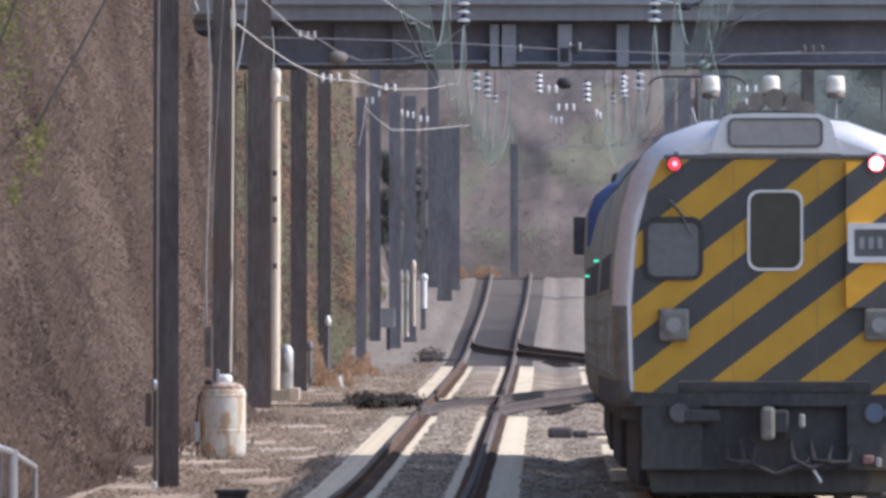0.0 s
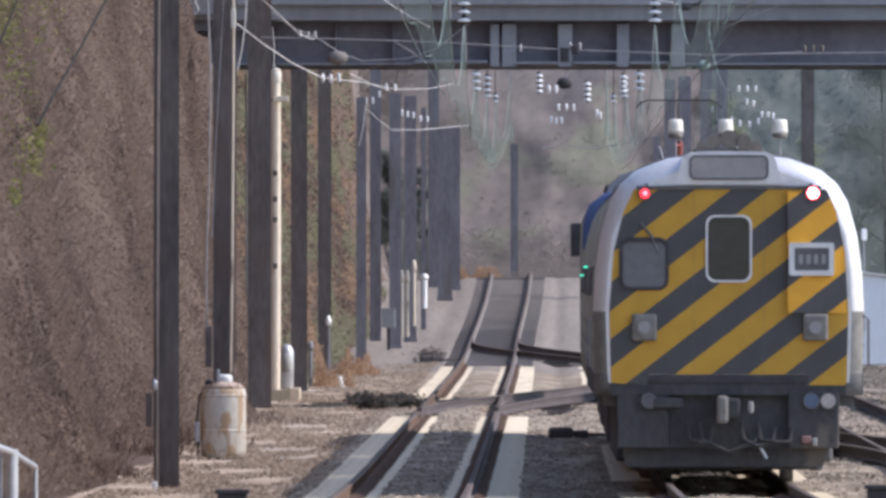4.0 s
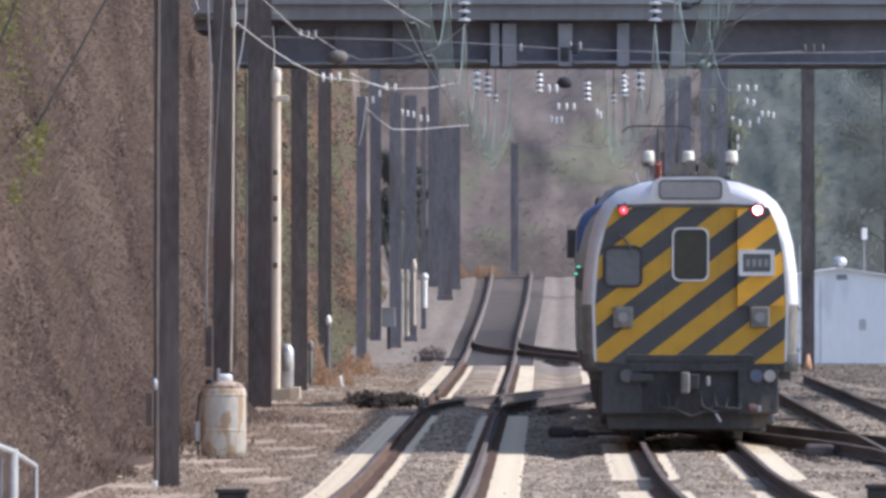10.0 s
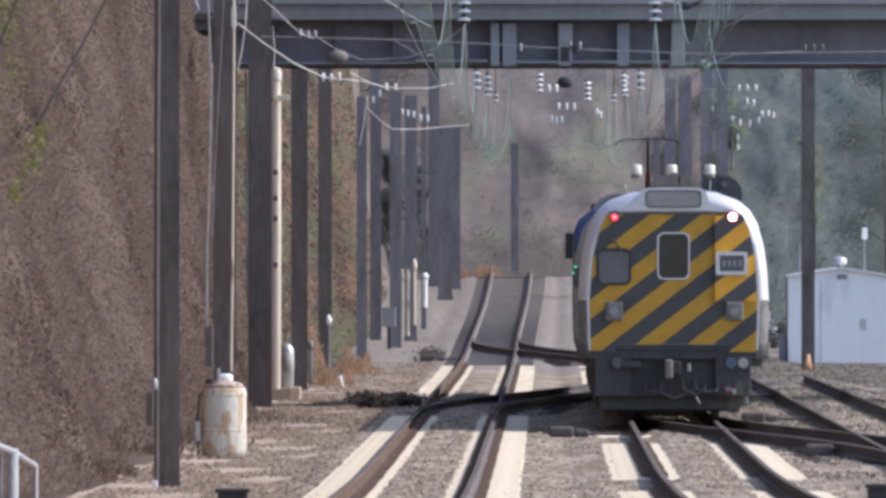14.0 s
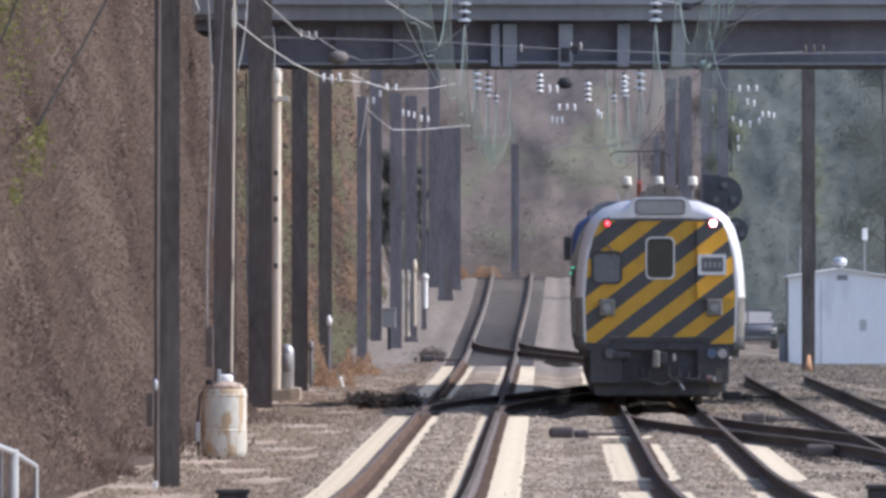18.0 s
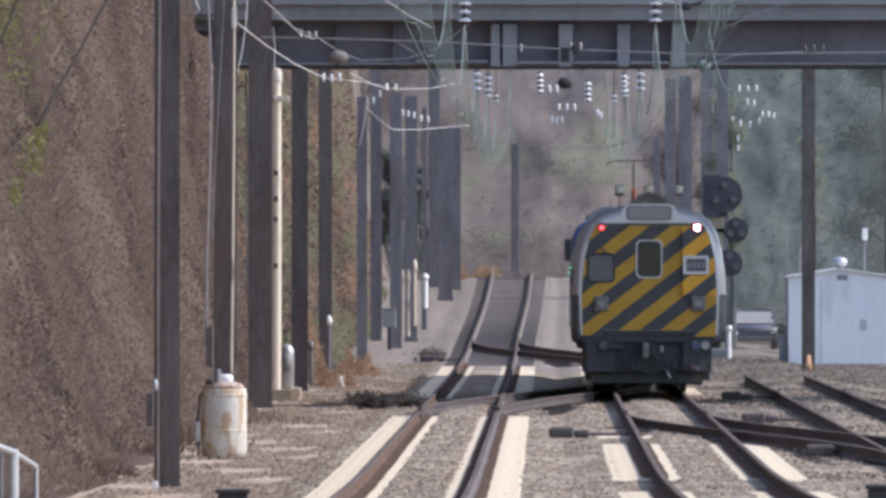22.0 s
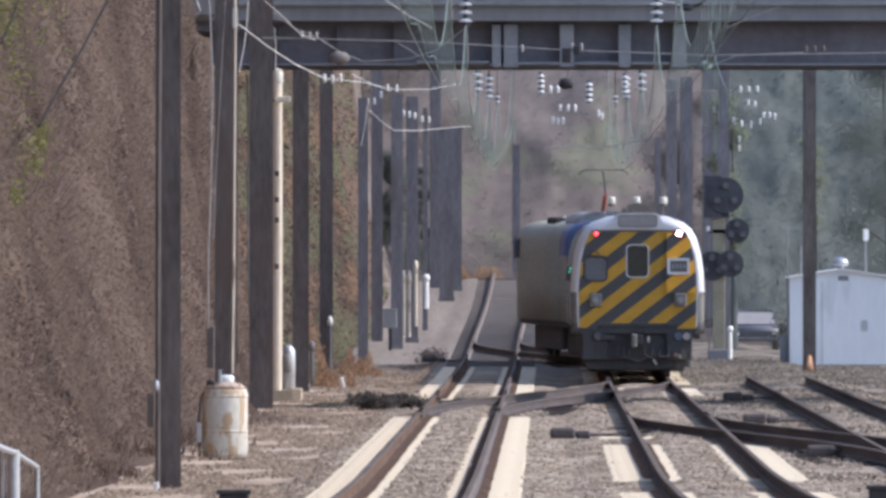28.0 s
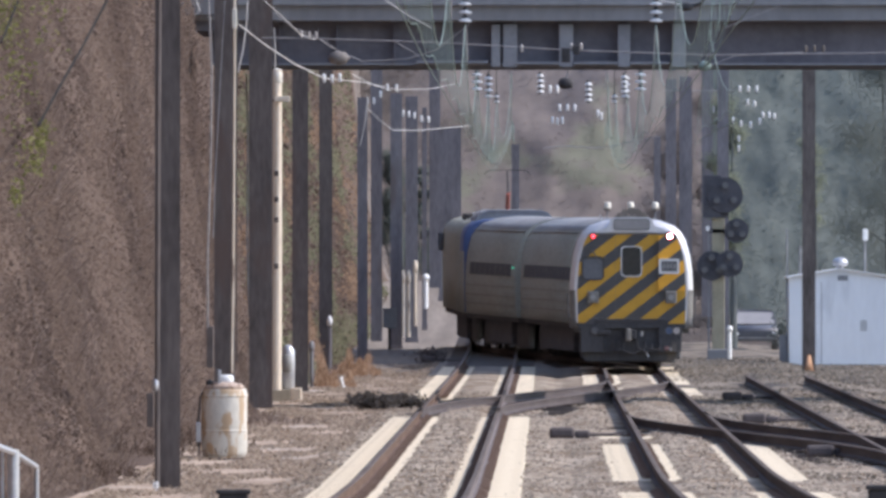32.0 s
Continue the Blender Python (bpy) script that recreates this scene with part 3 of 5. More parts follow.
def discs(root, x, y, z, n=3, r=0.125, gap=0.165, name="insulator_string"):
    """A string of porcelain discs that hangs down to z."""
    pin = part(name, rod((x, y, z - 0.02), (x, y, z + n * gap), 0.025, None, 8), DARKIRON, root, "insulator string of white discs")
    for i in range(n):
        h = z + i * gap
        part("disc", spun([(0.03, h + 0.02), (r * 0.9, h + 0.025), (r, h + 0.04), (r * 0.95, h + 0.058), (r * 0.45, h + 0.085), (0.05, h + 0.095)], (x, y, 0), 14), PORCELAIN, pin, "white glazed porcelain disc")
        part("cap", spun([(0.05, h + 0.096), (0.055, h + 0.13), (0.03, h + 0.15)], (x, y, 0), 10), DARKIRON, pin)
    return pin


def posts(root, places, h=0.21, r=0.046, material=None):
    """Short upright porcelain insulators."""
    for x, y, z in places:
        part("insulator", spun([(r * 0.6, z - h / 2), (r, z - h / 4), (r * 0.75, z), (r, z + h / 4), (r * 0.5, z + h / 2)], (x, y, 0), 8), material or PORCELAIN, root, "white porcelain insulator")


SUPPORTS = (117, 177, 237, 297, 357, 417, 497, 577, 657)


def messenger_z(y):
    for a, b in zip(SUPPORTS, SUPPORTS[1:]):
        if a <= y <= b:
            k = (y - a) / (b - a)
            return 7.42 - 1.5 * 4 * k * (1 - k) + rise(y)
    return 7.4


def overhead(label, line, y0, y1, low=0.0):
    root = new("overhead_line")
    tagged(root, label, "overhead line", group="overhead lines")
    ys = [y0 + 2.5 * i for i in range(int((y1 - y0) / 2.5) + 1)]
    part("contact_wire", tube([(line(y), y, rise(y) + 5.36 + low) for y in ys], 0.007, 5), COPPER, root)
    part("auxiliary_wire", tube([(line(y) + 0.03 * math.sin(y * 0.2), y, rise(y) + 5.55 + low + 0.05 * math.sin(y * 0.4)) for y in ys], 0.006, 5), COPPER, root)
    part("messenger_wire", tube([(line(y), y, messenger_z(y) + low) for y in ys], 0.008, 5), COPPER, root)
    y = y0 + 3
    while y < y1 - 2:
        part("hanger", rod((line(y), y, rise(y) + 5.55 + low), (line(y), y, messenger_z(y) + low), 0.004, None, 4), COPPER, root)
        y += 5.2
    return root


overhead("green weathered copper overhead wires above the track", left_line, 182, 700)
overhead("green weathered copper overhead wires above the track", right_line, 182, 700)
overhead("green weathered copper overhead wires above the crossover", lambda y: 3.45 - 0.3 * ease(300, 380, y), 322, 379, -0.1)


def gantry(y, xl, xr, z0l, z0r, beam, strings, width=0.33, drop=7.45, count=4, r=0.13):
    root = new("catenary_gantry")
    tagged(root, "dark rusty steel overhead line gantry with white insulators", "gantry", group="gantries")
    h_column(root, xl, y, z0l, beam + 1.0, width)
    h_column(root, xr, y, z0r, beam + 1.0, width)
    part("beam", box(xl, xr, y - 0.12, y + 0.12, beam, beam + 0.3), STEEL, root)
    for x in strings:
        discs(root, x, y, drop, count, r)
        part("hanger_rod", rod((x, y, drop + count * 0.165 - 0.04), (x, y, beam), 0.015, None, 6), DARKIRON, root)
        part("stirrup", tube([(x - 0.05, y, drop - 0.75), (x - 0.03, y, drop - 0.2), (x, y, drop), (x + 0.03, y, drop - 0.2), (x + 0.05, y, drop - 0.75)], 0.012), WIRE, root)
    return root


gantry(237, -4.977, 8.6, -0.316, -0.35, 9.6, (LEFT, RIGHT))
gantry(297, -5.3, 8.6, -0.381, -0.35, 9.6, (LEFT, RIGHT))
gantry(357, -5.656, 8.6, -0.153, -0.35, 9.6, (LEFT, RIGHT), 0.46)
gantry(417, -5.695, 9.6, -0.222, -0.35, 8.6, (LEFT, RIGHT), 0.37, 6.7)
gantry(497, -6.088, 7.191, -0.045, -0.216, 8.9, (LEFT, RIGHT), 0.36, 7.3)
gantry(577, -5.445, 5.608, -0.089, 0.002, 9.6, (LEFT, RIGHT), 0.36, 7.9, 2, 0.10)
gantry(657, -4.086, 5.81, 1.184, 0.876, 10.9, (left_line(657), RIGHT), 0.4, 9.9, 2, 0.09)


def pole(x, y, z0, z1, w, label="weathered steel catenary column, paled for haze", material=None):
    root = new("catenary_column")
    tagged(root, label, "column", group="catenary columns")
    h_column(root, x, y, z0, z1, w, material)
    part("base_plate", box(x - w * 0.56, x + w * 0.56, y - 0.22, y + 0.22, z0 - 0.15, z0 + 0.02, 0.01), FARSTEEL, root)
    return root


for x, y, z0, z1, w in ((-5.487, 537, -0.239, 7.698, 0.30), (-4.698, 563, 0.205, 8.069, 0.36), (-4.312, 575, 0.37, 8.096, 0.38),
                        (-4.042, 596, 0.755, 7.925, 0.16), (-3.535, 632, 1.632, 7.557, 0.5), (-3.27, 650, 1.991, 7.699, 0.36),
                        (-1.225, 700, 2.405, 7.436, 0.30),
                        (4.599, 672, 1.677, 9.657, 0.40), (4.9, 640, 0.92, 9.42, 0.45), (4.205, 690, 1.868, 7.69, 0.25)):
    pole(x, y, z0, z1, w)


def wires():
    root = new("cross_span_wires")
    tagged(root, "grey cross span wires with small white insulators", "wires")

    def w(pts, r, material=WIRE):
        part("wire", tube(pts, r, 5), material, root)

    w([(-5.618, 356.0, 7.152), (-4.528, 356.0, 7.13), (-2.97, 356.0, 7.086), (-1.858, 356.0, 7.041), (-0.523, 356.0, 6.963), (0.367, 356.0, 6.908), (1.702, 356.0, 6.863), (3.148, 356.0, 6.808), (4.817, 356.0, 6.83), (7.487, 356.0, 6.863)], 0.012)
    w([(-5.656, 357.0, 7.902), (-5.448, 358.0, 7.693), (-5.001, 358.0, 7.357), (-4.553, 358.0, 7.178), (-4.106, 358.0, 6.887), (-3.658, 358.0, 6.708), (-2.763, 358.0, 6.753), (-2.204, 358.0, 6.932), (-1.533, 358.0, 7.447)], 0.012)
    w([(-3.19, 356.0, 7.89), (-2.75, 356.0, 7.60), (-2.27, 356.0, 7.34)], 0.010, PALEWIRE)
    w([(-2.98, 358.0, 7.08), (-2.70, 358.0, 6.92), (-2.38, 358.0, 6.68)], 0.008)
    w([(-5.141, 298.0, 6.668), (-4.815, 310.0, 6.426), (-4.61, 330.0, 6.334), (-4.32, 350.0, 6.288)], 0.011, PALEWIRE)
    w([(-5.323, 340.0, 7.648), (-5.02, 344.0, 7.385), (-4.78, 350.0, 7.141), (-4.572, 356.0, 7.108)], 0.008, PALEWIRE)
    w([(-5.184, 420.0, 7.029), (-4.803, 470.0, 7.456), (-4.339, 520.0, 7.764), (-3.623, 560.0, 8.18), (-3.019, 600.0, 8.749)], 0.009, PALEWIRE)
    w([(-4.988, 460.0, 7.568), (-4.797, 500.0, 7.689), (-4.501, 520.0, 7.731)], 0.009, PALEWIRE)
    w([(-5.487, 537.0, 7.53), (-5.012, 540.0, 7.052), (-4.633, 545.0, 6.787), (-3.973, 560.0, 6.902), (-2.489, 590.0, 7.282)], 0.010, PALEWIRE)
    w([(-6.404, 330.0, 7.499), (-6.342, 330.0, 7.313), (-6.425, 330.0, 7.231)], 0.012, PALEWIRE)
    w([(-5.83, 352.0, 7.827), (-5.863, 352.0, 7.277), (-5.929, 352.0, 6.837), (-6.017, 352.0, 6.419)], 0.012, PALEWIRE)
    w([(-5.466, 292.0, 6.933), (-5.42, 292.0, 5.838), (-5.439, 292.0, 4.195), (-5.484, 292.0, 2.735), (-5.484, 292.0, 1.64)], 0.016, WIRE)
    w([(-5.282, 296.0, 6.992), (-5.356, 296.0, 5.605), (-5.43, 296.0, 4.217), (-5.467, 296.0, 3.107)], 0.012, WIRE)
    w([(-6.317, 380.0, 6.701), (-6.294, 380.0, 5.394), (-6.306, 380.0, 3.257), (-6.258, 380.0, 1.594)], 0.02, WIRE)
    w([(-5.415, 358.0, 7.379), (-5.381, 358.0, 6.966), (-5.392, 358.0, 6.529)], 0.013, PALEWIRE)
    w([(-5.96, 498.0, 7.98), (-6.023, 498.0, 7.358), (-6.101, 498.0, 6.813), (-6.069, 498.0, 6.393)], 0.012, PALEWIRE)
    w([(-5.343, 536.0, 7.471), (-5.394, 536.0, 6.968), (-5.544, 536.0, 6.248)], 0.012, PALEWIRE)
    w([(-6.793, 232.0, 6.038), (-6.723, 226.0, 5.666), (-6.648, 220.0, 5.344)], 0.016, CABLE)
    w([(-6.67, 274.0, 6.664), (-6.668, 258.0, 5.7), (-6.665, 246.0, 5.017), (-6.532, 232.0, 4.429)], 0.020, CABLE)
    w([(3.308, 374.0, 6.776), (3.892, 374.0, 7.01), (5.294, 374.0, 7.08)], 0.012)
    w([(3.629, 371.0, 7.531), (4.324, 371.0, 7.82), (4.788, 371.0, 7.994)], 0.012)
    w([(-0.14, 640.0, 6.88), (0.66, 640.0, 6.96), (1.86, 640.0, 6.88), (4.06, 640.0, 7.32)], 0.02)
    w([(4.06, 640.0, 10.16), (4.1, 640.0, 8.92), (6.66, 640.0, 8.92)], 0.02)
    for places in (((-4.839, 356.0, 7.219), (-4.684, 356.0, 7.197), (-4.55, 356.0, 7.197)), ((-5.184, 420.0, 7.029), (-5.001, 420.0, 7.016), (-4.817, 420.0, 7.043)), ((-5.555, 537.0, 7.598), (-5.353, 537.0, 7.598), (-5.152, 537.0, 7.598)), ((-4.95, 537.0, 7.799), (-4.749, 537.0, 8.0), (-4.481, 537.0, 7.984)),
                   ((-4.486, 563.0, 7.453), (-4.31, 563.0, 7.418), (-4.135, 563.0, 7.383), (-3.906, 563.0, 7.278), (-3.695, 563.0, 7.26)), ((6.149, 577.0, 8.35), (6.419, 577.0, 8.35), (6.69, 577.0, 8.35)), ((6.401, 577.0, 7.935), (6.617, 577.0, 7.881)), ((5.319, 577.0, 7.701), (5.518, 577.0, 7.665), (5.752, 577.0, 7.701)),
                   ((5.932, 577.0, 7.358), (6.185, 577.0, 7.25), (6.491, 577.0, 7.214), (6.78, 577.0, 7.322), (6.888, 577.0, 7.521), (7.086, 577.0, 7.521), (7.249, 577.0, 7.484)), ((0.357, 520.0, 7.244), (0.585, 520.0, 7.244), (0.796, 520.0, 7.244)),
                   ((0.146, 520.0, 6.886), (0.292, 520.0, 6.854), (0.439, 520.0, 6.87)), ((0.07, 450.0, 7.066), (0.253, 450.0, 7.066)), ((1.462, 520.0, 7.081), (1.56, 520.0, 7.0)), ((-0.501, 356.0, 6.941), (0.478, 356.0, 6.974), (0.667, 356.0, 6.974)), ((5.31, 371.0, 7.113), (5.484, 371.0, 7.113), (5.669, 371.0, 7.113)), ((6.113, 577.0, 6.457), (6.113, 577.0, 6.763))):
        if places[0][1] == 371.0:
            posts(root, places, 0.14, 0.03, HORN)
        elif places[0][1] < 372:
            posts(root, places, 0.15, 0.03, DULLPORCELAIN)
        else:
            posts(root, places)
    for x, y, z in ((-0.169, 450.0, 6.968), (1.027, 450.0, 6.757), (2.055, 480.0, 7.26)):
        discs(root, x, y, z, 4, 0.10, 0.13)
    part("turnbuckle_ball", spun([(0.02, -0.14), (0.16, -0.1), (0.22, 0.0), (0.16, 0.1), (0.02, 0.14)], (-4.105, 356.0, 6.752), 14), GREYRAIL, root, "round grey line fitting")
    part("counterweight", spun([(0.02, -0.13), (0.14, -0.1), (0.18, 0.0), (0.13, 0.1), (0.02, 0.13)], (0.412, 400.0, 6.705), 14), DARKIRON, root, "dark round line fitting")
    part("clamp", box(0.278, 0.456, 355.9, 356.1, 6.663, 6.952, 0.02), DARKIRON, root, "dark wire clamp")
    part("clamp", box(0.501, 0.634, 355.9, 356.1, 6.819, 6.997, 0.02), DARKIRON, root)
    part("clamp", spun([(0.02, -0.08), (0.12, -0.06), (0.17, 0.0), (0.12, 0.06), (0.02, 0.08)], (2.733, 357.0, 7.768), 10), DARKIRON, root)
    part("clamp", spun([(0.02, -0.10), (0.10, -0.06), (0.15, 0.02), (0.04, 0.12)], (3.261, 374.0, 6.787), 10), COPPER, root)
    w([(2.733, 357.0, 7.768), (3.023, 357.0, 7.835), (3.157, 357.0, 7.991)], 0.03, DARKIRON)
    w([(2.187, 357.0, 7.902), (2.488, 357.0, 7.857), (2.733, 357.0, 7.768)], 0.02, PALEWIRE)
    w([(3.429, 372.0, 8.183), (3.36, 372.0, 7.66), (3.278, 372.0, 7.079), (3.264, 373.0, 6.788)], 0.012, COPPER)
    w([(3.825, 372.0, 8.183), (3.697, 372.0, 7.66), (3.499, 372.0, 7.079), (3.287, 373.0, 6.765)], 0.014, COPPER)
    w([(3.571, 371.0, 8.168), (3.49, 371.0, 7.531), (3.374, 371.0, 7.067), (3.287, 373.0, 6.765)], 0.012, COPPER)
    part("counterweight_rod", rod((0.412, 400.0, 6.768), (0.613, 400.0, 7.468), 0.02), WIRE, root)


wires()


# ---- things along the line ----
def gas_tank():
    x, y, z0 = -4.889, 274.0, -0.331
    root = new("gas_tank")
    tagged(root, "upright white gas tank streaked with rust", "gas tank")
    part("foot_ring", spun([(0.26, z0 - 0.02), (0.28, z0), (0.28, z0 + 0.07), (0.25, z0 + 0.08)], (x, y, 0), 24), DARKIRON, root)
    part("shell", spun([(0.20, z0 + 0.04), (0.32, z0 + 0.08), (0.345, z0 + 0.16), (0.345, z0 + 1.02), (0.33, z0 + 1.10), (0.325, z0 + 1.105)], (x, y, 0), 32), TANKWHITE, root)
    part("dome", spun([(0.324, z0 + 1.106), (0.27, z0 + 1.17), (0.15, z0 + 1.21), (0.02, z0 + 1.22)], (x, y, 0), 32), RUSTYCAP, root, "rust-stained white dome")
    for k in (0.45, 0.98):
        part("weld_band", spun([(0.346, z0 + k), (0.352, z0 + k + 0.01), (0.352, z0 + k + 0.03), (0.346, z0 + k + 0.04)], (x, y, 0), 32), TANKWHITE, root)
    part("valve_collar", spun([(0.11, z0 + 1.19), (0.12, z0 + 1.21), (0.12, z0 + 1.29), (0.09, z0 + 1.32), (0.01, z0 + 1.32)], (x + 0.02, y, 0), 18), PORCELAIN, root, "white valve collar")
    part("valve", box(x - 0.10, x - 0.05, y - 0.18, y - 0.12, z0 + 1.18, z0 + 1.40, 0.01), GALV, root)
    part("regulator", spun([(0.02, z0 + 1.16), (0.06, z0 + 1.18), (0.06, z0 + 1.22), (0.02, z0 + 1.25)], (x - 0.22, y - 0.1, 0), 12), DARKIRON, root)
    part("hose", tube([(x - 0.22, y - 0.1, z0 + 1.2), (x - 0.36, y - 0.1, z0 + 1.0), (x - 0.40, y - 0.1, z0 + 0.6), (x - 0.38, y - 0.1, z0 + 0.02)], 0.018), DARKIRON, root)
    part("gauge_box", box(x - 0.43, x - 0.36, y - 0.14, y - 0.06, z0 + 0.30, z0 + 0.60, 0.01), GALV, root, "pale metal fitting")


gas_tank()


def conduit(name, label, cat, pts, r, material):
    root = new(name)
    tagged(root, label, cat)
    part("pipe", tube(pts, r, 8), material, root)
    return root


c = conduit("conduit", "thin rusty conduit up the column", "conduit", [(-5.089, 236.0, -0.304), (-5.089, 236.0, 0.935), (-5.081, 236.0, 3.885), (-5.067, 236.0, 6.098), (-5.067, 236.0, 6.393)], 0.03, STEEL)
part("junction_box", box(-5.221, -5.133, 235.8, 236.0, 0.53, 0.972, 0.01), STEEL, c)
part("knob", spun([(0.02, -0.08), (0.045, -0.04), (0.045, 0.06), (0.02, 0.1)], (-5.111, 236.0, 1.061), 10), GALV, c)
part("foot", box(-5.14, -5.074, 235.75, 235.95, -0.363, -0.186, 0.01), WHITE, c, "white painted foot")
c = conduit("conduit", "pale cable conduit on the column", "conduit", [(-5.162, 296.0, 0.887), (-5.143, 296.0, 2.367), (-5.125, 296.0, 4.68), (-5.115, 296.0, 6.437), (-5.115, 296.0, 7.27)], 0.022, POLEPAINT)
part("splice", box(-5.152, -5.078, 295.7, 295.9, 6.53, 6.854, 0.01), CREAM, c, "cream porcelain cable end")
c = conduit("conduit", "dark cable down the column", "conduit", [(-5.088, 296.0, 1.072), (-5.088, 296.0, 4.217), (-5.069, 296.0, 7.177)], 0.010, DARKIRON)
part("switch_box", box(-5.569, -5.457, 295.6, 295.85, 0.98, 1.655, 0.01), STEEL, c)


def cream_pole():
    x, y = -5.467, 366.0
    root = new("service_pole")
    tagged(root, "cream painted service pole with dark bands", "pole")
    z0 = 0.144
    part("shaft", tube([(x - 0.02, y, z0), (x, y, z0 + 3.0), (x, y, 6.63)], [0.11, 0.10, 0.095], 14), POLEPAINT, root)
    for zz, hh in ((6.011, 0.045),):
        part("band", spun([(0.09, zz - hh / 2), (0.112, zz - hh / 2), (0.112, zz + hh / 2), (0.09, zz + hh / 2)], (x, y, 0), 14), STEEL, root)
    for zz in (4.536, 4.01, 3.598, 2.66):
        part("strap_bolt", box(x - 0.06, x + 0.03, y - 0.125, y - 0.08, zz - 0.06, zz + 0.05, 0.01), STEEL, root)
    part("cable_head", spun([(0.09, 6.36), (0.115, 6.40), (0.10, 6.47), (0.115, 6.52), (0.10, 6.58), (0.07, 6.64), (0.02, 6.66)], (x, y, 0), 14), CREAM, root, "cream porcelain cable head")
    part("bracket", box(x - 0.06, x + 0.26, y - 0.2, y - 0.1, 5.977, 6.091, 0.01), POLEPAINT, root)


cream_pole()


def drum_and_block():
    b = new("concrete_block")
    tagged(b, "pale concrete footing block", "concrete block")
    part("block", box(-6.027, -5.606, 395.2, 396.0, -0.452, -0.031, 0.02), OLDCONCRETE, b)
    # Same concrete; the brightness of its sunlit end is put in as cream.
    part("end_block", box(-5.606 + 0.005, -5.371, 395.2, 396.0, -0.427, -0.006, 0.02), POLEPAINT, b, "block end coloured a sunlit cream")
    m = new("meter_drum")
    tagged(m, "grey upright equipment drum on a footing", "equipment drum")
    z0 = -0.031
    part("drum", spun([(0.12, z0), (0.15, z0 + 0.05), (0.16, z0 + 0.6), (0.15, z0 + 0.85), (0.08, z0 + 0.95), (0.01, z0 + 0.97)], (-5.68, 395.7, 0), 18), GALV, m)
    part("door", spun([(0.02, z0 + 0.35), (0.10, z0 + 0.38), (0.12, z0 + 0.5), (0.12, z0 + 0.72), (0.02, z0 + 0.78)], (-5.692, 395.6, 0), 14), PALEBAR, m)
    part("valve_head", spun([(0.02, z0), (0.09, z0 + 0.05), (0.10, z0 + 0.2), (0.04, z0 + 0.35)], (-5.928, 395.5, 0), 12), GALV, m)


drum_and_block()


def marker(x, y, z0, h, r, label, material=WHITE, foot=None):
    root = new("marker_post")
    tagged(root, label, "marker post", group="marker posts")
    part("post", tube([(x, y, z0 - 0.1), (x, y, z0 + h * 0.8)], r, 8), foot or material, root)
    part("cap", spun([(r * 1.3, z0 + h * 0.8), (r * 1.5, z0 + h * 0.9), (r * 0.7, z0 + h)], (x, y, 0), 10), material, root)


marker(-5.775, 480, 0.06, 1.3, 0.05, "slim grey marker post with a white top", WHITE, FARSTEEL)
stake = new("marker_post")
tagged(stake, "short white stake leaning in dry grass", "marker post", group="marker posts")
part("post", tube([(-4.88, 436.5, -0.34), (-4.93, 436.5, -0.18), (-4.97, 436.5, -0.06)], 0.03, 8), WHITE, stake)
part("cap", tube([(-4.971, 436.5, -0.058), (-4.985, 436.5, -0.01)], 0.045, 8), WHITE, stake)
marker(-5.734, 440, -0.349, 1.2, 0.05, "slim grey concrete marker post", CONCRETE)
marker(-3.863, 575, 1.448, 1.0, 0.08, "short white painted marker post")
for px, py in ((-4.56, 0.567), (-4.379, 0.56), (-4.169, 0.894)):
    marker(px, 572, py, 2.0, 0.05, "slim pale marker post", POLEPAINT)
marker(5.249, 520, 0.126, 0.85, 0.06, "short white painted marker post")


def meter_box(x0, x1, y, z0, z1, label, material):
    root = new("equipment_box")
    tagged(root, label, "equipment box", group="equipment boxes")
    part("cabinet", box(x0, x1, y, y + 0.4, z0, z1, 0.02), material, root)
    part("lid", box(x0 - 0.03, x1 + 0.03, y - 0.03, y + 0.43, z1, z1 + 0.05, 0.01), material, root)
    part("leg", box((x0 + x1) / 2 - 0.05, (x0 + x1) / 2 + 0.05, y + 0.1, y + 0.25, z0 - 0.9, z0), DARKIRON, root)


meter_box(-5.093, -4.673, 560, 0.778, 1.338, "pale grey trackside equipment box", PALEBAR)
meter_box(-3.91 , -3.561, 215, -0.296, -0.087, "low dark trackside box", DARKIRON)
meter_box(3.77, 4.061, 212, -0.222, 0.003, "low dark trackside box", DARKIRON)


def switch_machine(x, y, label):
    root = new("switch_machine")
    tagged(root, label, "switch machine", group="switch machines")
    z = rise(y) - 0.2
    part("motor_case", box(x - 0.32, x + 0.1, y, y + 0.6, z, z + 0.18, 0.05), DARKRUST, root)
    part("gear_case", box(x + 0.1, x + 0.35, y + 0.1, y + 0.5, z, z + 0.13, 0.04), DARKRUST, root)
    part("throw_rod", rod((x + 0.3, y + 0.3, z + 0.06), (x + 0.9, y + 0.3, z + 0.06), 0.025), DARKRUST, root)


switch_machine(0.354, 298.0, "dark switch machine beside the rail")
switch_machine(-3.283, 520.0, "dark switch machine beside the rail")
switch_machine(4.05, 385.0, "dark switch machine between the tracks")
switch_machine(3.86, 327.0, "dark switch machine between the tracks")
switch_machine(4.16, 268.0, "dark switch machine between the tracks")


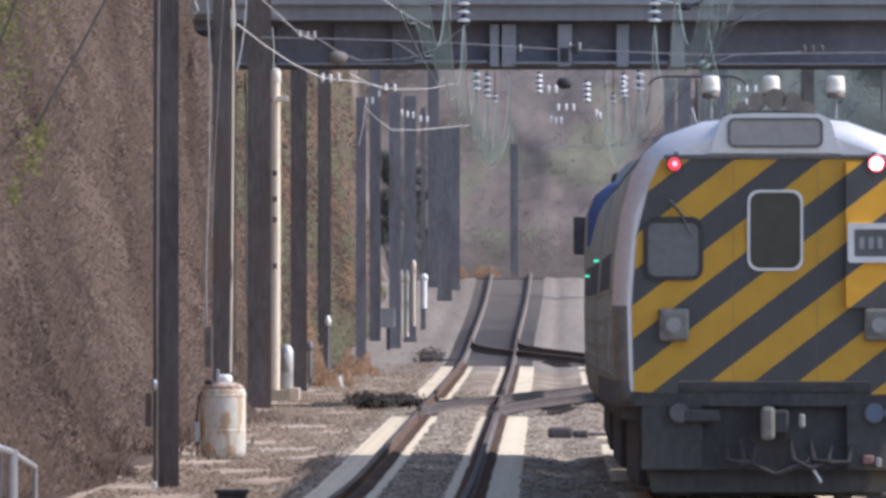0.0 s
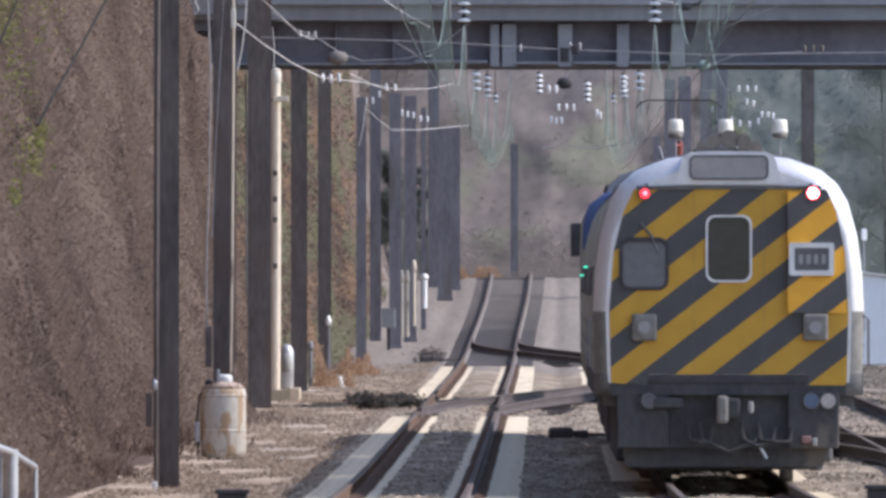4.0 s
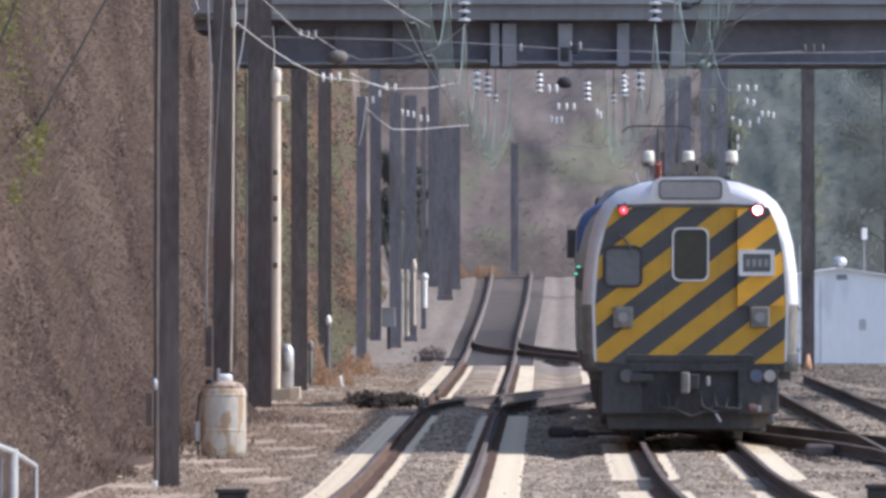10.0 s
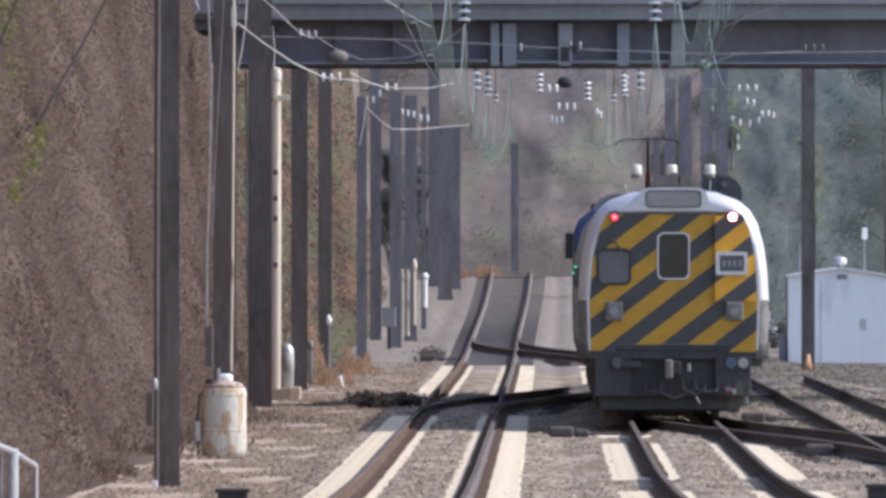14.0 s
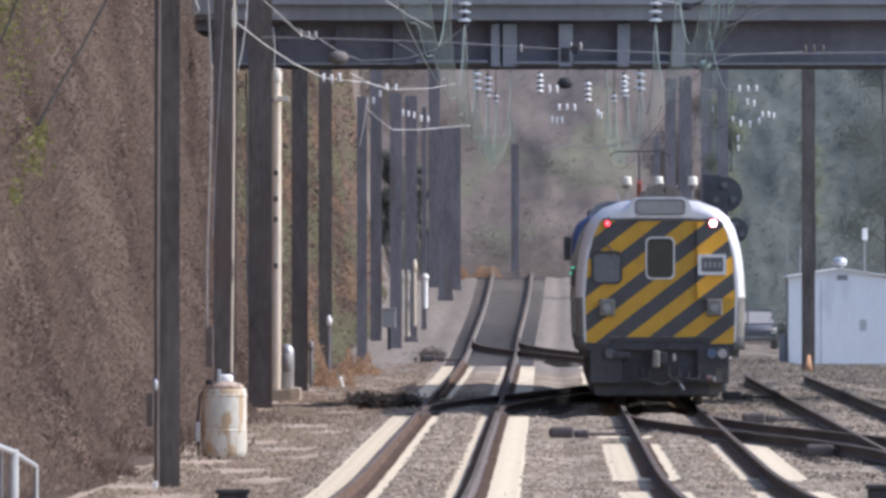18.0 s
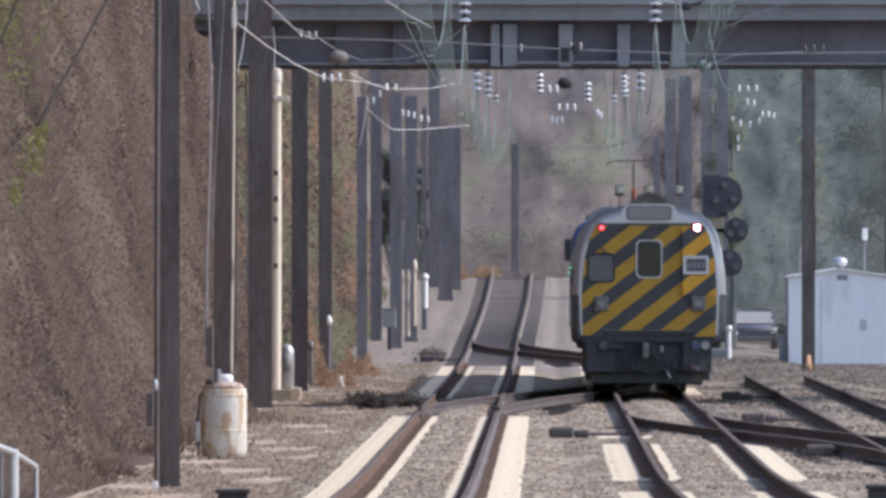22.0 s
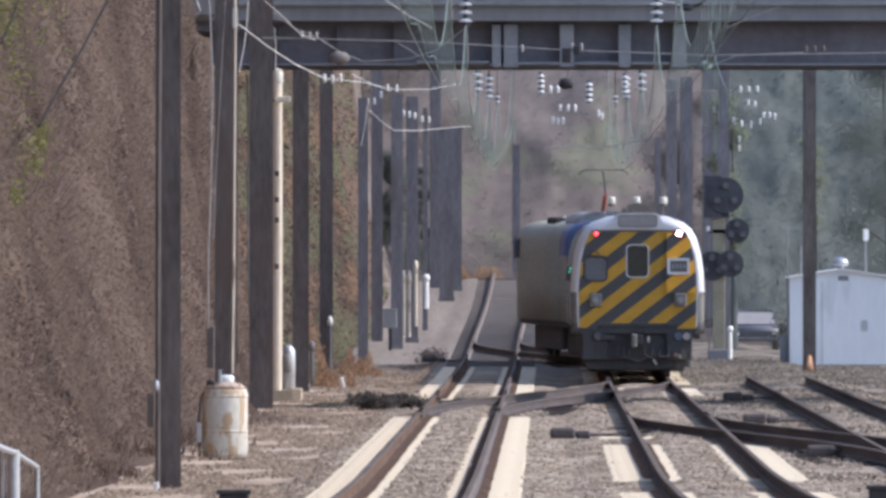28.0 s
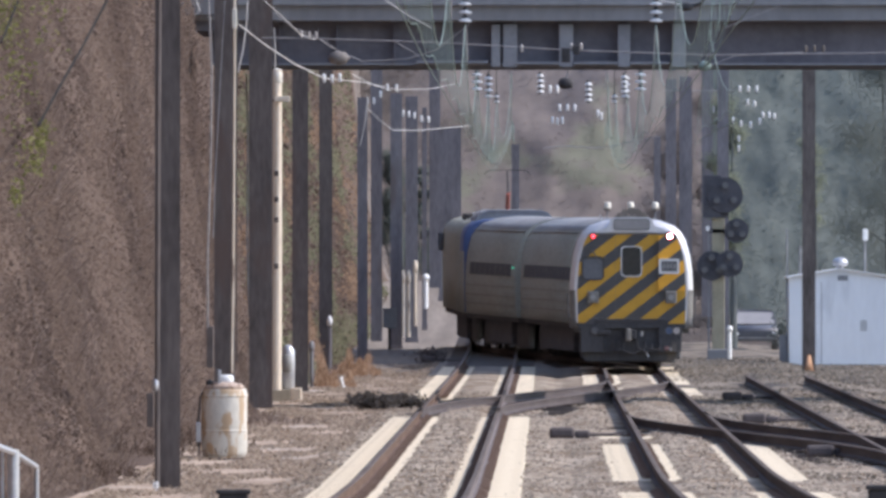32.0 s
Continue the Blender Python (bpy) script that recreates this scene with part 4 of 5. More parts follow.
def fence():
    root = new("chain_fence")
    tagged(root, "galvanised steel pipe fence beside the track", "fence")
    y = 196.0
    a, b, c2 = (-5.795, 186.0, 0.819), (-5.788, 196.0, 0.602), (-5.876, 208.0, 0.312)
    zb = -0.042
    part("top_rail", tube([a, b, c2], 0.032, 10), GALV, root)
    part("bottom_rail", tube([(a[0], a[1], a[2] - 0.62), (b[0], b[1], b[2] - 0.62), (c2[0], c2[1], c2[2] - 0.6)], 0.025, 10), GALV, root)
    part("post", tube([(b[0], b[1], b[2] + 0.03), (b[0], b[1], -0.3)], 0.065, 12), GALV, root)
    part("post", tube([(c2[0], c2[1], c2[2]), (c2[0], c2[1], -0.3)], 0.03, 10), GALV, root)
    part("brace", tube([(b[0] - 0.12, b[1], b[2]), (b[0] - 0.12, b[1], -0.3)], 0.02, 10), GALV, root)


fence()


def hut():
    """The white equipment hut with a round roof vent."""
    y0, y1 = 545.0, 551.0
    x0, x1, xm = 7.289, 10.44, 8.839
    z0, ze, zt = -0.332, 2.325, 2.58
    root = new("equipment_hut")
    tagged(root, "small white equipment hut with a low gabled roof", "hut")
    part("front_wall", plate([(x0, z0), (x1, z0), (x1, ze), (xm, zt), (x0, ze)], y0, y0 + 0.1), HUTWHITE, root)
    part("side_wall", box(x0, x0 + 0.1, y0 + 0.1, y1, z0, ze), HUTWHITE, root)
    part("side_wall", box(x1 - 0.1, x1, y0 + 0.1, y1, z0, ze), HUTWHITE, root)
    part("back_wall", plate([(x0, z0), (x1, z0), (x1, ze), (xm, zt), (x0, ze)], y1, y1 + 0.1), HUTWHITE, root)
    for a, b in ((x0 - 0.08, xm), (x1 + 0.08, xm)):
        bm = plate([(a, ze + 0.0), (b, zt + 0.0), (b, zt + 0.05), (a, ze + 0.05)], y0 - 0.12, y1 + 0.2)
        part("roof", bm, WHITE, root, "white metal roof sheet")
    part("roof_vent", spun([(0.10, zt - 0.02), (0.10, zt + 0.10), (0.20, zt + 0.12), (0.24, zt + 0.2), (0.22, zt + 0.29), (0.12, zt + 0.36), (0.01, zt + 0.38)], (8.839, y0 + 0.6, 0), 18), GALV, root, "round galvanised roof vent")
    part("louvre", box(8.754, 9.061, y0 - 0.02, y0, 2.256, 2.41), FLANGE, root, "small dark louvre")
    part("plinth", box(x0 - 0.05, x1 + 0.05, y0 - 0.06, y1 + 0.1, z0 - 0.5, z0 + 0.06), CONCRETE, root)
    part("door_seam", box(8.26, 8.277, y0 - 0.008, y0, z0 + 0.1, ze - 0.1), FLANGE, root)
    part("vent_plate", plate(rounded(9.435, 9.64, 0.724, 1.064, 0.05), y0 - 0.012, y0), GALV, root)
    part("side_cabinet", box(x0 - 0.28, x0 - 0.03, y0 + 0.3, y0 + 0.9, z0 - 0.1, z0 + 0.95, 0.01), FLANGE, root, "dark grey side cabinet")
    part("mast", tube([(9.678, 550.6, z0), (9.678, 550.6, 3.49)], 0.025, 8), FLANGE, root)
    part("antenna", box(9.607, 9.765, 550.5, 550.7, 3.473, 3.822, 0.02), WHITE, root, "white antenna")
    part("pipe", tube([(7.255, y0 + 0.2, z0), (7.221, y0 + 0.2, 3.806)], 0.022, 8), FLANGE, root)
    part("pipe", tube([(7.63, y0 + 0.2, z0), (7.63, y0 + 0.2, 3.295)], 0.03, 8), FLANGE, root)


hut()
g = new("pole_guard")
tagged(g, "pale orange guard round the foot of a column", "pole guard")
part("board", loft([[(7.053, 496.5, -0.288), (7.332, 496.5, -0.288), (7.332, 496.6, -0.288), (7.053, 496.6, -0.288)],
                    [(7.146, 496.5, 0.24), (7.239, 496.5, 0.24), (7.239, 496.6, 0.24), (7.146, 496.6, 0.24)]]), ORANGEWOOD, g)


def signal():
    """Round dark signal heads on a tall mast."""
    y = 560.0
    root = new("railway_signal")
    tagged(root, "tall railway signal with round dark heads", "railway signal")
    x = 5.303
    z0 = -0.132
    bm = box(x - 0.19, x + 0.19, y, y + 0.2, z0, 4.19, 0.02)
    part("mast", bm, MASTOLIVE, root, "olive grey mast")
    part("base", box(x - 0.35, x + 0.35, y - 0.1, y + 0.4, z0 - 0.3, z0 + 0.25, 0.03), CONCRETE, root)
    part("upper_case", plate(rounded(4.83, 5.39, 4.19, 5.502, 0.06), y - 0.2, y - 0.02), SIGNALBLACK, root)
    for cx, cz, r, fwd in ((5.513, 4.89, 0.55, 0.13), (5.862, 3.788, 0.38, 0.0), (5.093, 2.703, 0.46, 0.0), (5.652, 2.772, 0.42, 0.13)):
        bm = plate([(cx + r * math.cos(k * math.tau / 28), cz + r * math.sin(k * math.tau / 28)) for k in range(28)], y - 0.12 - fwd, y - 0.06 - fwd)
        head = part("signal_head", bm, SIGNALBLACK, root, "round dark signal disc")
        for a in (90, 210, 330):
            part("lamp_hood", rod((cx + r * 0.55 * math.cos(radians(a)), y - 0.14 - fwd, cz + r * 0.55 * math.sin(radians(a))), (cx + r * 0.55 * math.cos(radians(a)), y - 0.32 - fwd, cz + r * 0.55 * math.sin(radians(a))), 0.10, None, 12), UNDER, head)
    part("bracket", box(x - 0.3, x + 0.6, y, y + 0.08, 3.718, 3.84), SIGNALBLACK, root)
    part("bracket", box(x - 0.3, x + 0.5, y, y + 0.08, 2.667, 2.772), SIGNALBLACK, root)
    part("bracket", box(x - 0.1, x + 0.3, y, y + 0.08, 4.19, 4.978), SIGNALBLACK, root)
    part("ladder_rail", tube([(x - 0.30, y + 0.1, z0), (x - 0.30, y + 0.1, 3.928)], 0.03, 6), FLANGE, root)
    part("lamp_case", box(4.918, 5.022, y - 0.2, y - 0.1, 3.788, 3.928), WHITE, root)


signal()


# ---- plants ----
def brush():
    """Brown vines, brambles and dead leaves over the bank, as loose leaves and twigs."""
    rng = np.random.default_rng(11)
    n = 430000
    y = 200 + 430 * rng.random(n) ** 1.4
    d = np.maximum(1.75 * rng.random(n) ** 0.6 - 0.12, 0.0)
    x = -6.25 - d + 0.25 * np.sin(y * 0.11)
    top = np.where(y < 490, 0.0, 8e-5 * (np.minimum(y, 665) - 490) ** 2) - 0.3
    z = top + np.where(d < 1.6, 1.2 * d + 3.3 * d * d, 10.4 + 2.5 * (d - 1.6)) + (0.06 + 0.16 * d) * rng.normal(size=n)
    lump = np.maximum(0.0, np.sin(z * 2.1 + y * 0.21) * np.sin(z * 0.9 - y * 0.13 + 1.0) + 0.5 * np.sin(z * 4.3 + y * 0.5))
    x += 0.06 + 0.03 * np.abs(rng.normal(size=n)) + 0.16 * lump
    z = np.maximum(z, top)
    pts = np.stack([x, y, z], 1)
    shade = (0.62, -0.5, 0.6)
    olive = (rng.random(n) < 0.75) & (z + 0.8 * np.sin(y * 0.35 + z) > 0.115 * (y - 195) + 1.2) & (y < 265)
    dark = (~olive) & (np.sin(z * 1.3 + y * 0.16) + np.sin(z * 0.7 - y * 0.33 + 2.0) + 1.4 * rng.random(n) > 1.35)
    ob = cards("bank_bramble", pts[dark], 0.030, DARKBRUSH, 24, 0.5, None, 1.0, None, shade, 0.3)
    tagged(ob, "dark brown bramble patches on the bank", "brambles", kind="stuff")
    ob = cards("bank_brush", pts[~olive & ~dark], 0.030, BRUSH, 21, 0.5, None, 1.0, None, shade, 0.28)
    tagged(ob, "brown dead leaves and brambles covering the bank", "brush", kind="stuff")
    ob = cards("bank_shrub", pts[olive], 0.034, OLIVEBRUSH, 25, 0.5, None, 1.0, None, shade, 0.3)
    tagged(ob, "olive shrub leaves high on the bank", "shrub", kind="stuff")
    tw = pts[::60] + np.stack([0.12 + 0.1 * rng.random(len(pts[::60])), np.zeros(len(pts[::60])), 0.2 * rng.random(len(pts[::60]))], 1)
    ob = cards("bank_twigs", tw, 0.011, TWIG, 22, 0.5, None, 18.0, (0.5, 0.0, 0.8))
    tagged(ob, "grey bare twigs tangled over the bank", "twigs", kind="stuff")
    long = pts[::2900] + np.array([0.25, 0.0, 0.1])
    ob = cards("bank_stems", long, 0.010, STEM, 26, 0.5, None, 34.0, (0.75, 0.0, 0.7))
    tagged(ob, "pale bare bramble stems over the bank", "stems", kind="stuff")
    grn = []
    for cx, cz, cy, n, r in ((-6.748, 4.033, 236, 130, 0.20), (-6.728, 4.357, 240, 110, 0.11), (-6.719, 3.521, 228, 80, 0.10), (-6.866, 5.096, 232, 160, 0.35), (-6.938, 5.748, 232, 120, 0.35), (-6.906, 6.1, 252, 70, 0.3)):
        grn += [(cx + 0.05 + r * rng.normal() * 0.5, cy - 2.0 * rng.random(), cz + r * rng.normal()) for _ in range(n)]
    ob = cards("bank_creeper", grn, 0.032, GREENLEAF, 23, 0.5)
    tagged(ob, "yellow-green creeper leaves on the bank", "creeper", kind="stuff")


brush()


def far_brush():
    """Shrubs in olive and russet patches along the farther bank."""
    rng = np.random.default_rng(13)
    sets = {0: [], 1: [], 2: []}
    for _ in range(64000):
        y = 400 + 250 * rng.random()
        d = max(1.75 * rng.random() ** 0.6 - 0.12, 0.0)
        z = ground_z(-4.6, y) + (1.2 * d + 3.3 * d * d if d < 1.6 else 10.4) + (0.1 + 0.3 * d) * rng.normal()
        q = noise.noise((y * 0.045, z * 0.75, 1.0)) + 0.5 * noise.noise((y * 0.11, z * 1.9, 7.0)) + 0.12 * rng.normal()
        k = 0 if q > 0.16 else 1 if q < -0.30 else 2 if abs(q + 0.02) < 0.06 else None
        if k is not None:
            sets[k].append((-6.0 - d + 0.25 * math.sin(y * 0.11) + 0.12 * rng.random(), y, max(z, ground_z(-4.6, y))))
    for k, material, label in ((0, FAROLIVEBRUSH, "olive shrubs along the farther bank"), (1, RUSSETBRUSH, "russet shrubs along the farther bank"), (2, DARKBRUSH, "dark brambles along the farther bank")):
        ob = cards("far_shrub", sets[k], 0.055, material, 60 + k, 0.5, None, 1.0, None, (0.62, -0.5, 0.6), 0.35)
        tagged(ob, label, "shrub", kind="stuff")


far_brush()


def stones():
    """Loose ballast stones, real pieces, densest near the camera."""
    rng = np.random.default_rng(31)
    tv, tf = [], []
    base = np.array([(1, 0, -0.3), (-0.5, 0.87, -0.3), (-0.5, -0.87, -0.3), (0.1, 0.05, 0.9), (0.6, 0.6, 0.3), (-0.7, 0.1, 0.4)])
    fs = [(0, 4, 3), (4, 1, 5), (4, 5, 3), (1, 2, 5), (5, 2, 3), (2, 0, 3), (0, 1, 4)]
    for i in range(26000):
        y = 190 + 220 * rng.random() ** 1.6
        x = -3.5 + 11.2 * rng.random()
        if min(abs(abs(x - c) - 0.7175) for c in (LEFT, right_line(y), THIRD)) < 0.3:
            continue
        s = 0.020 + 0.022 * rng.random()
        a = rng.random() * math.tau
        c, d = math.cos(a), math.sin(a)
        z = ground_z(x, y) + s * 0.25
        k = len(tv)
        for bx, by, bz in base * (1 + 0.35 * rng.normal(size=(6, 3))):
            tv.append((x + s * (bx * c - by * d), y + s * (bx * d + by * c), z + s * 0.55 * bz))
        tf += [tuple(k + v for v in f) for f in fs]
    me = bpy.data.meshes.new("ballast_stones")
    me.from_pydata(tv, [], tf)
    me.materials.append(STONE)
    tagged(new("ballast_stones", me), "loose grey ballast stones between the rails", "stones", kind="stuff")


stones()


def litter():
    """Dead leaves, clods and short dry grass on the soil beside the tracks."""
    rng = np.random.default_rng(61)
    n = 64000
    y = 195 + 330 * rng.random(n) ** 1.3
    x = -5.75 + 2.65 * rng.random(n)
    z = np.array([ground_z(a, c) for a, c in zip(np.maximum(x, -6.0), y)])
    keep = np.sin(x * 3.1 + y * 0.17) + np.sin(y * 0.43 - x * 1.7) + 1.3 * rng.random(n) > 0.2
    pts = np.stack([x, y, z + 0.015 + 0.03 * rng.random(n)], 1)
    ob = cards("soil_litter", pts[keep], 0.030, LITTER, 62, 0.6, None, 1.0, None, (0.2, -0.4, 0.9), 0.5)
    tagged(ob, "dead leaves and dry grass on the soil", "litter", kind="stuff")
    n = 26000
    y = 240 + 330 * rng.random(n) ** 1.2
    x = 2.9 + 7.0 * rng.random(n)
    z = np.array([ground_z(a, c) for a, c in zip(x, y)])
    keep = (np.sin(x * 2.3 + y * 0.13) + np.sin(y * 0.31 - x * 1.1) + rng.random(n) > 0.6) & (np.abs(np.abs(x - THIRD) - 0.72) > 0.15) & (x > 3.5) | (y > 445)
    pts = np.stack([x, y, z + 0.01 + 0.03 * rng.random(n)], 1)
    ob = cards("yard_litter", pts[keep], 0.034, YARDWEED, 63, 0.6, None, 1.0, None, (0.2, -0.4, 0.9), 0.5)
    tagged(ob, "dry weeds and clods on the yard ground", "litter", kind="stuff")


litter()


def tuft(cx, cy, z0, w, h, n, material, label, seed):
    rng = np.random.default_rng(seed)
    pts = []
    for _ in range(n):
        q = max(-1.35, min(1.35, 0.55 * rng.normal()))
        top = h * (0.75 + 0.35 * math.sin(q * 5.0 + seed) + 0.25 * math.sin(q * 11.0)) * max(0.12, 1 - q * q / 1.7)
        pts.append((cx + w * q, cy + 0.7 * rng.normal(), z0 + top * rng.random() ** 1.5))
    ob = cards("dry_grass", pts, 0.018, material, seed, 0.5, None, 5.0, (0.1, 0.0, 0.7))
    tagged(ob, label, "grass", kind="stuff")


tuft(-5.253, 440, -0.692, 0.62, 1.05, 6500, DRYGRASS, "dry orange grass beside the columns", 41)
tuft(-4.95, 470, -0.108, 0.45, 0.6, 1800, DRYGRASS, "dry orange grass beside the columns", 42)
tuft(-2.647, 668, 2.163, 1.1, 0.6, 2600, DRYGRASS, "dry orange grass at the crest", 43)
tuft(-6.353, 240, -0.143, 1.0, 0.22, 420, DEADWEED, "dead brown weeds at the foot of the bank", 44)
tuft(-6.28, 262, -0.065, 1.2, 0.28, 500, DEADWEED, "dead brown weeds at the foot of the bank", 45)
tuft(-5.022, 330, -0.184, 0.8, 0.16, 260, TWIG, "low dead grass beside the track", 46)
tuft(-5.773, 290, -0.211, 0.8, 0.3, 300, DEADWEED, "dead brown weeds at the foot of the bank", 47)


def tree(x, y, h, spread, material, leaves, size, label, seed, low=0.15, bark=None, slim=1.0):
    """A tapered trunk with limbs, and a crown of leaf clumps round their ends."""
    rng = np.random.default_rng(seed)
    z0 = ground_z(x, y) - 0.2
    root = new("tree")
    root.location = (x, y, z0)
    tagged(root, label, "tree", group="trees")
    lean = rng.normal(size=2) * 0.03 * h
    pts = [(lean[0] * k * k, lean[1] * k * k, h * 0.9 * k) for k in (0, 0.2, 0.45, 0.7, 1.0)]
    part("trunk", tube(pts, [slim * q * h for q in (0.022, 0.017, 0.012, 0.008, 0.003)], 8), bark or BARK, root)
    tips = []
    for i in range(13):
        k = low + (0.95 - low) * (i + rng.random()) / 13
        a = rng.random() * math.tau
        r = spread * (0.55 + 0.6 * rng.random()) * (1.15 - k * 0.75)
        b = Vector((lean[0] * k * k, lean[1] * k * k, h * 0.9 * k))
        e = b + Vector((r * math.cos(a), r * math.sin(a), r * (0.25 + 0.5 * rng.random())))
        part("limb", tube([b, b.lerp(e, 0.5) + Vector((0, 0, 0.1 * r)), e], [slim * q * h for q in (0.007, 0.004, 0.0015)], 6), bark or BARK, root)
        for q in (0.45, 0.7, 0.9, 1.05):
            tips.append((b.lerp(e, q), 0.16 * spread + 0.22 * r))
    cs = []
    for _ in range(leaves):
        p, r = tips[int(rng.random() * len(tips))]
        o = rng.normal(size=3)
        cs.append((p.x + o[0] * r * 0.62, p.y + o[1] * r * 0.62, p.z + o[2] * r * 0.5))
    cards("crown", cs, size, material, seed + 100, 0.5, root, 1.0, None, (0.6, -0.6, 0.6), 0.15)
    return root


# autumn wood on the rise behind the crest
for i, (x, y, h, s) in enumerate(((-6.2, 742, 12, 3.0), (-9.5, 740, 13, 3.2), (5.6, 735, 11, 2.2))):
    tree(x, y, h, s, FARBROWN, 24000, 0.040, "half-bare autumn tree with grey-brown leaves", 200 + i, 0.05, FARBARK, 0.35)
for i, (x, y, h, s) in enumerate(((-8.2, 650, 13, 2.2), (-8.0, 520, 12, 1.6), (-7.9, 580, 12, 1.8))):
    tree(x, y, h, s, FAROLIVE, 11000, 0.042, "olive-green tree behind the columns", 230 + i, 0.2)
for i, (x, y, h, s) in enumerate(((13.2, 700, 16, 3.0), (15.4, 690, 16, 3.0))):
    tree(x, y, h, s, FARGREEN, 26000, 0.038, "dense dark green tree beyond the hut", 250 + i, 0.03, DARKBARK, 0.3)
tree(-5.35, 668, 5.6, 1.0, FARGREEN, 16000, 0.034, "dark evergreen behind the columns", 275, 0.08, DARKBARK, 0.6)
tree(-4.55, 676, 5.0, 0.7, FARGREEN, 9000, 0.034, "dark evergreen behind the columns", 276, 0.08, DARKBARK, 0.6)
tree(6.6, 640, 10.8, 1.25, PALEGREEN, 14000, 0.036, "slim light green tree behind the signal", 270, 0.3, DARKBARK, 0.6)
tree(9.55, 640, 9.0, 0.9, PALEGREEN, 2600, 0.038, "light green branches beyond the hut", 271, 0.55, DARKBARK, 0.35)


def canopy(name, x0, x1, y0, tall, back, relief, base, seed, bark, leaves, leaf_count, label):
    """A rolling wall of crowns, with small leaves lying close over it."""
    rng = np.random.default_rng(seed)

    def place(x, h):
        q = noise.noise((x * 0.22, h * 0.25, seed)) + 0.5 * noise.noise((x * 0.6, h * 0.7, seed + 5.0)) + 0.22 * noise.noise((x * 1.7, h * 1.9, seed + 9.0))
        return (x - 0.05 * h, y0 + h * back - relief * q, base + h)

    nx, nz = 170, 70
    vs = [place(x0 + (x1 - x0) * i / nx, tall * j / nz) for j in range(nz + 1) for i in range(nx + 1)]
    fs = [(a, a + 1, a + nx + 2, a + nx + 1) for a in (j * (nx + 1) + i for j in range(nz) for i in range(nx))]
    me = bpy.data.meshes.new(name)
    me.from_pydata(vs, [], fs)
    me.polygons.foreach_set("use_smooth", [True] * len(fs))
    me.materials.append(bark)
    root = tagged(new(name, me), label, "woodland", kind="stuff")
    pts = []
    for _ in range(leaf_count):
        x, y, z = place(x0 + (x1 - x0) * rng.random(), tall * rng.random() ** 1.2)
        pts.append((x, y - 0.25 * rng.random() ** 2 - 0.02, z))
    cards("leaves", pts, 0.036, leaves, seed + 1, 0.5, root, 1.0, None, (0.55, -0.6, 0.58), 0.22)


def far_wood():
    rng = np.random.default_rng(77)
    low = []
    for i in range(70000):
        x, y = -14 + 30 * rng.random(), 694 + 58 * rng.random()
        low.append((x, y, ground_z(x, y) + (0.25 + 1.6 * ease(705, 740, y)) * rng.random() ** 1.8))
    ob = cards("undergrowth", low, 0.036, FARBROWN, 79, 0.5, None, 1.0, None, (0.5, -0.55, 0.67), 0.2)
    tagged(ob, "grey-brown undergrowth beyond the crest", "undergrowth", kind="stuff")
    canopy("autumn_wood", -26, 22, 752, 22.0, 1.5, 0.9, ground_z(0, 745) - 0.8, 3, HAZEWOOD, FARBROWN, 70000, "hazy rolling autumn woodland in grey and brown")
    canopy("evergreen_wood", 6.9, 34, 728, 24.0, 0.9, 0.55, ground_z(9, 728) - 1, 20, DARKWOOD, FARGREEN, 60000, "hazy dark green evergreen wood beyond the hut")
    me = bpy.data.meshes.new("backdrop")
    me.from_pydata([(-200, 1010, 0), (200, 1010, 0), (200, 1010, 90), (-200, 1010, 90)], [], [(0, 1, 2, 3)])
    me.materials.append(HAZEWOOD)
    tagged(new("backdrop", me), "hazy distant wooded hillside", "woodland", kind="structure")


far_wood()


def bush(x, y, z0, w, h, n, material, label, seed):
    root = new("bush")
    root.location = (x, y, z0)
    tagged(root, label, "bush", group="bushes")
    rng = np.random.default_rng(seed)
    for i in range(5):
        a = rng.random() * math.tau
        part("stem", tube([(0, 0, 0), (w * 0.2 * math.cos(a), w * 0.2 * math.sin(a), h * 0.4), (w * 0.45 * math.cos(a), w * 0.45 * math.sin(a), h * 0.8)], [0.02, 0.014, 0.006], 5), BARK, root)
    cs = [(w * 0.42 * rng.normal(), w * 0.42 * rng.normal(), abs(h * (0.5 + 0.28 * rng.normal()))) for _ in range(2 * n)]
    cards("foliage", cs, 0.05, material, seed + 1, 0.5, root)


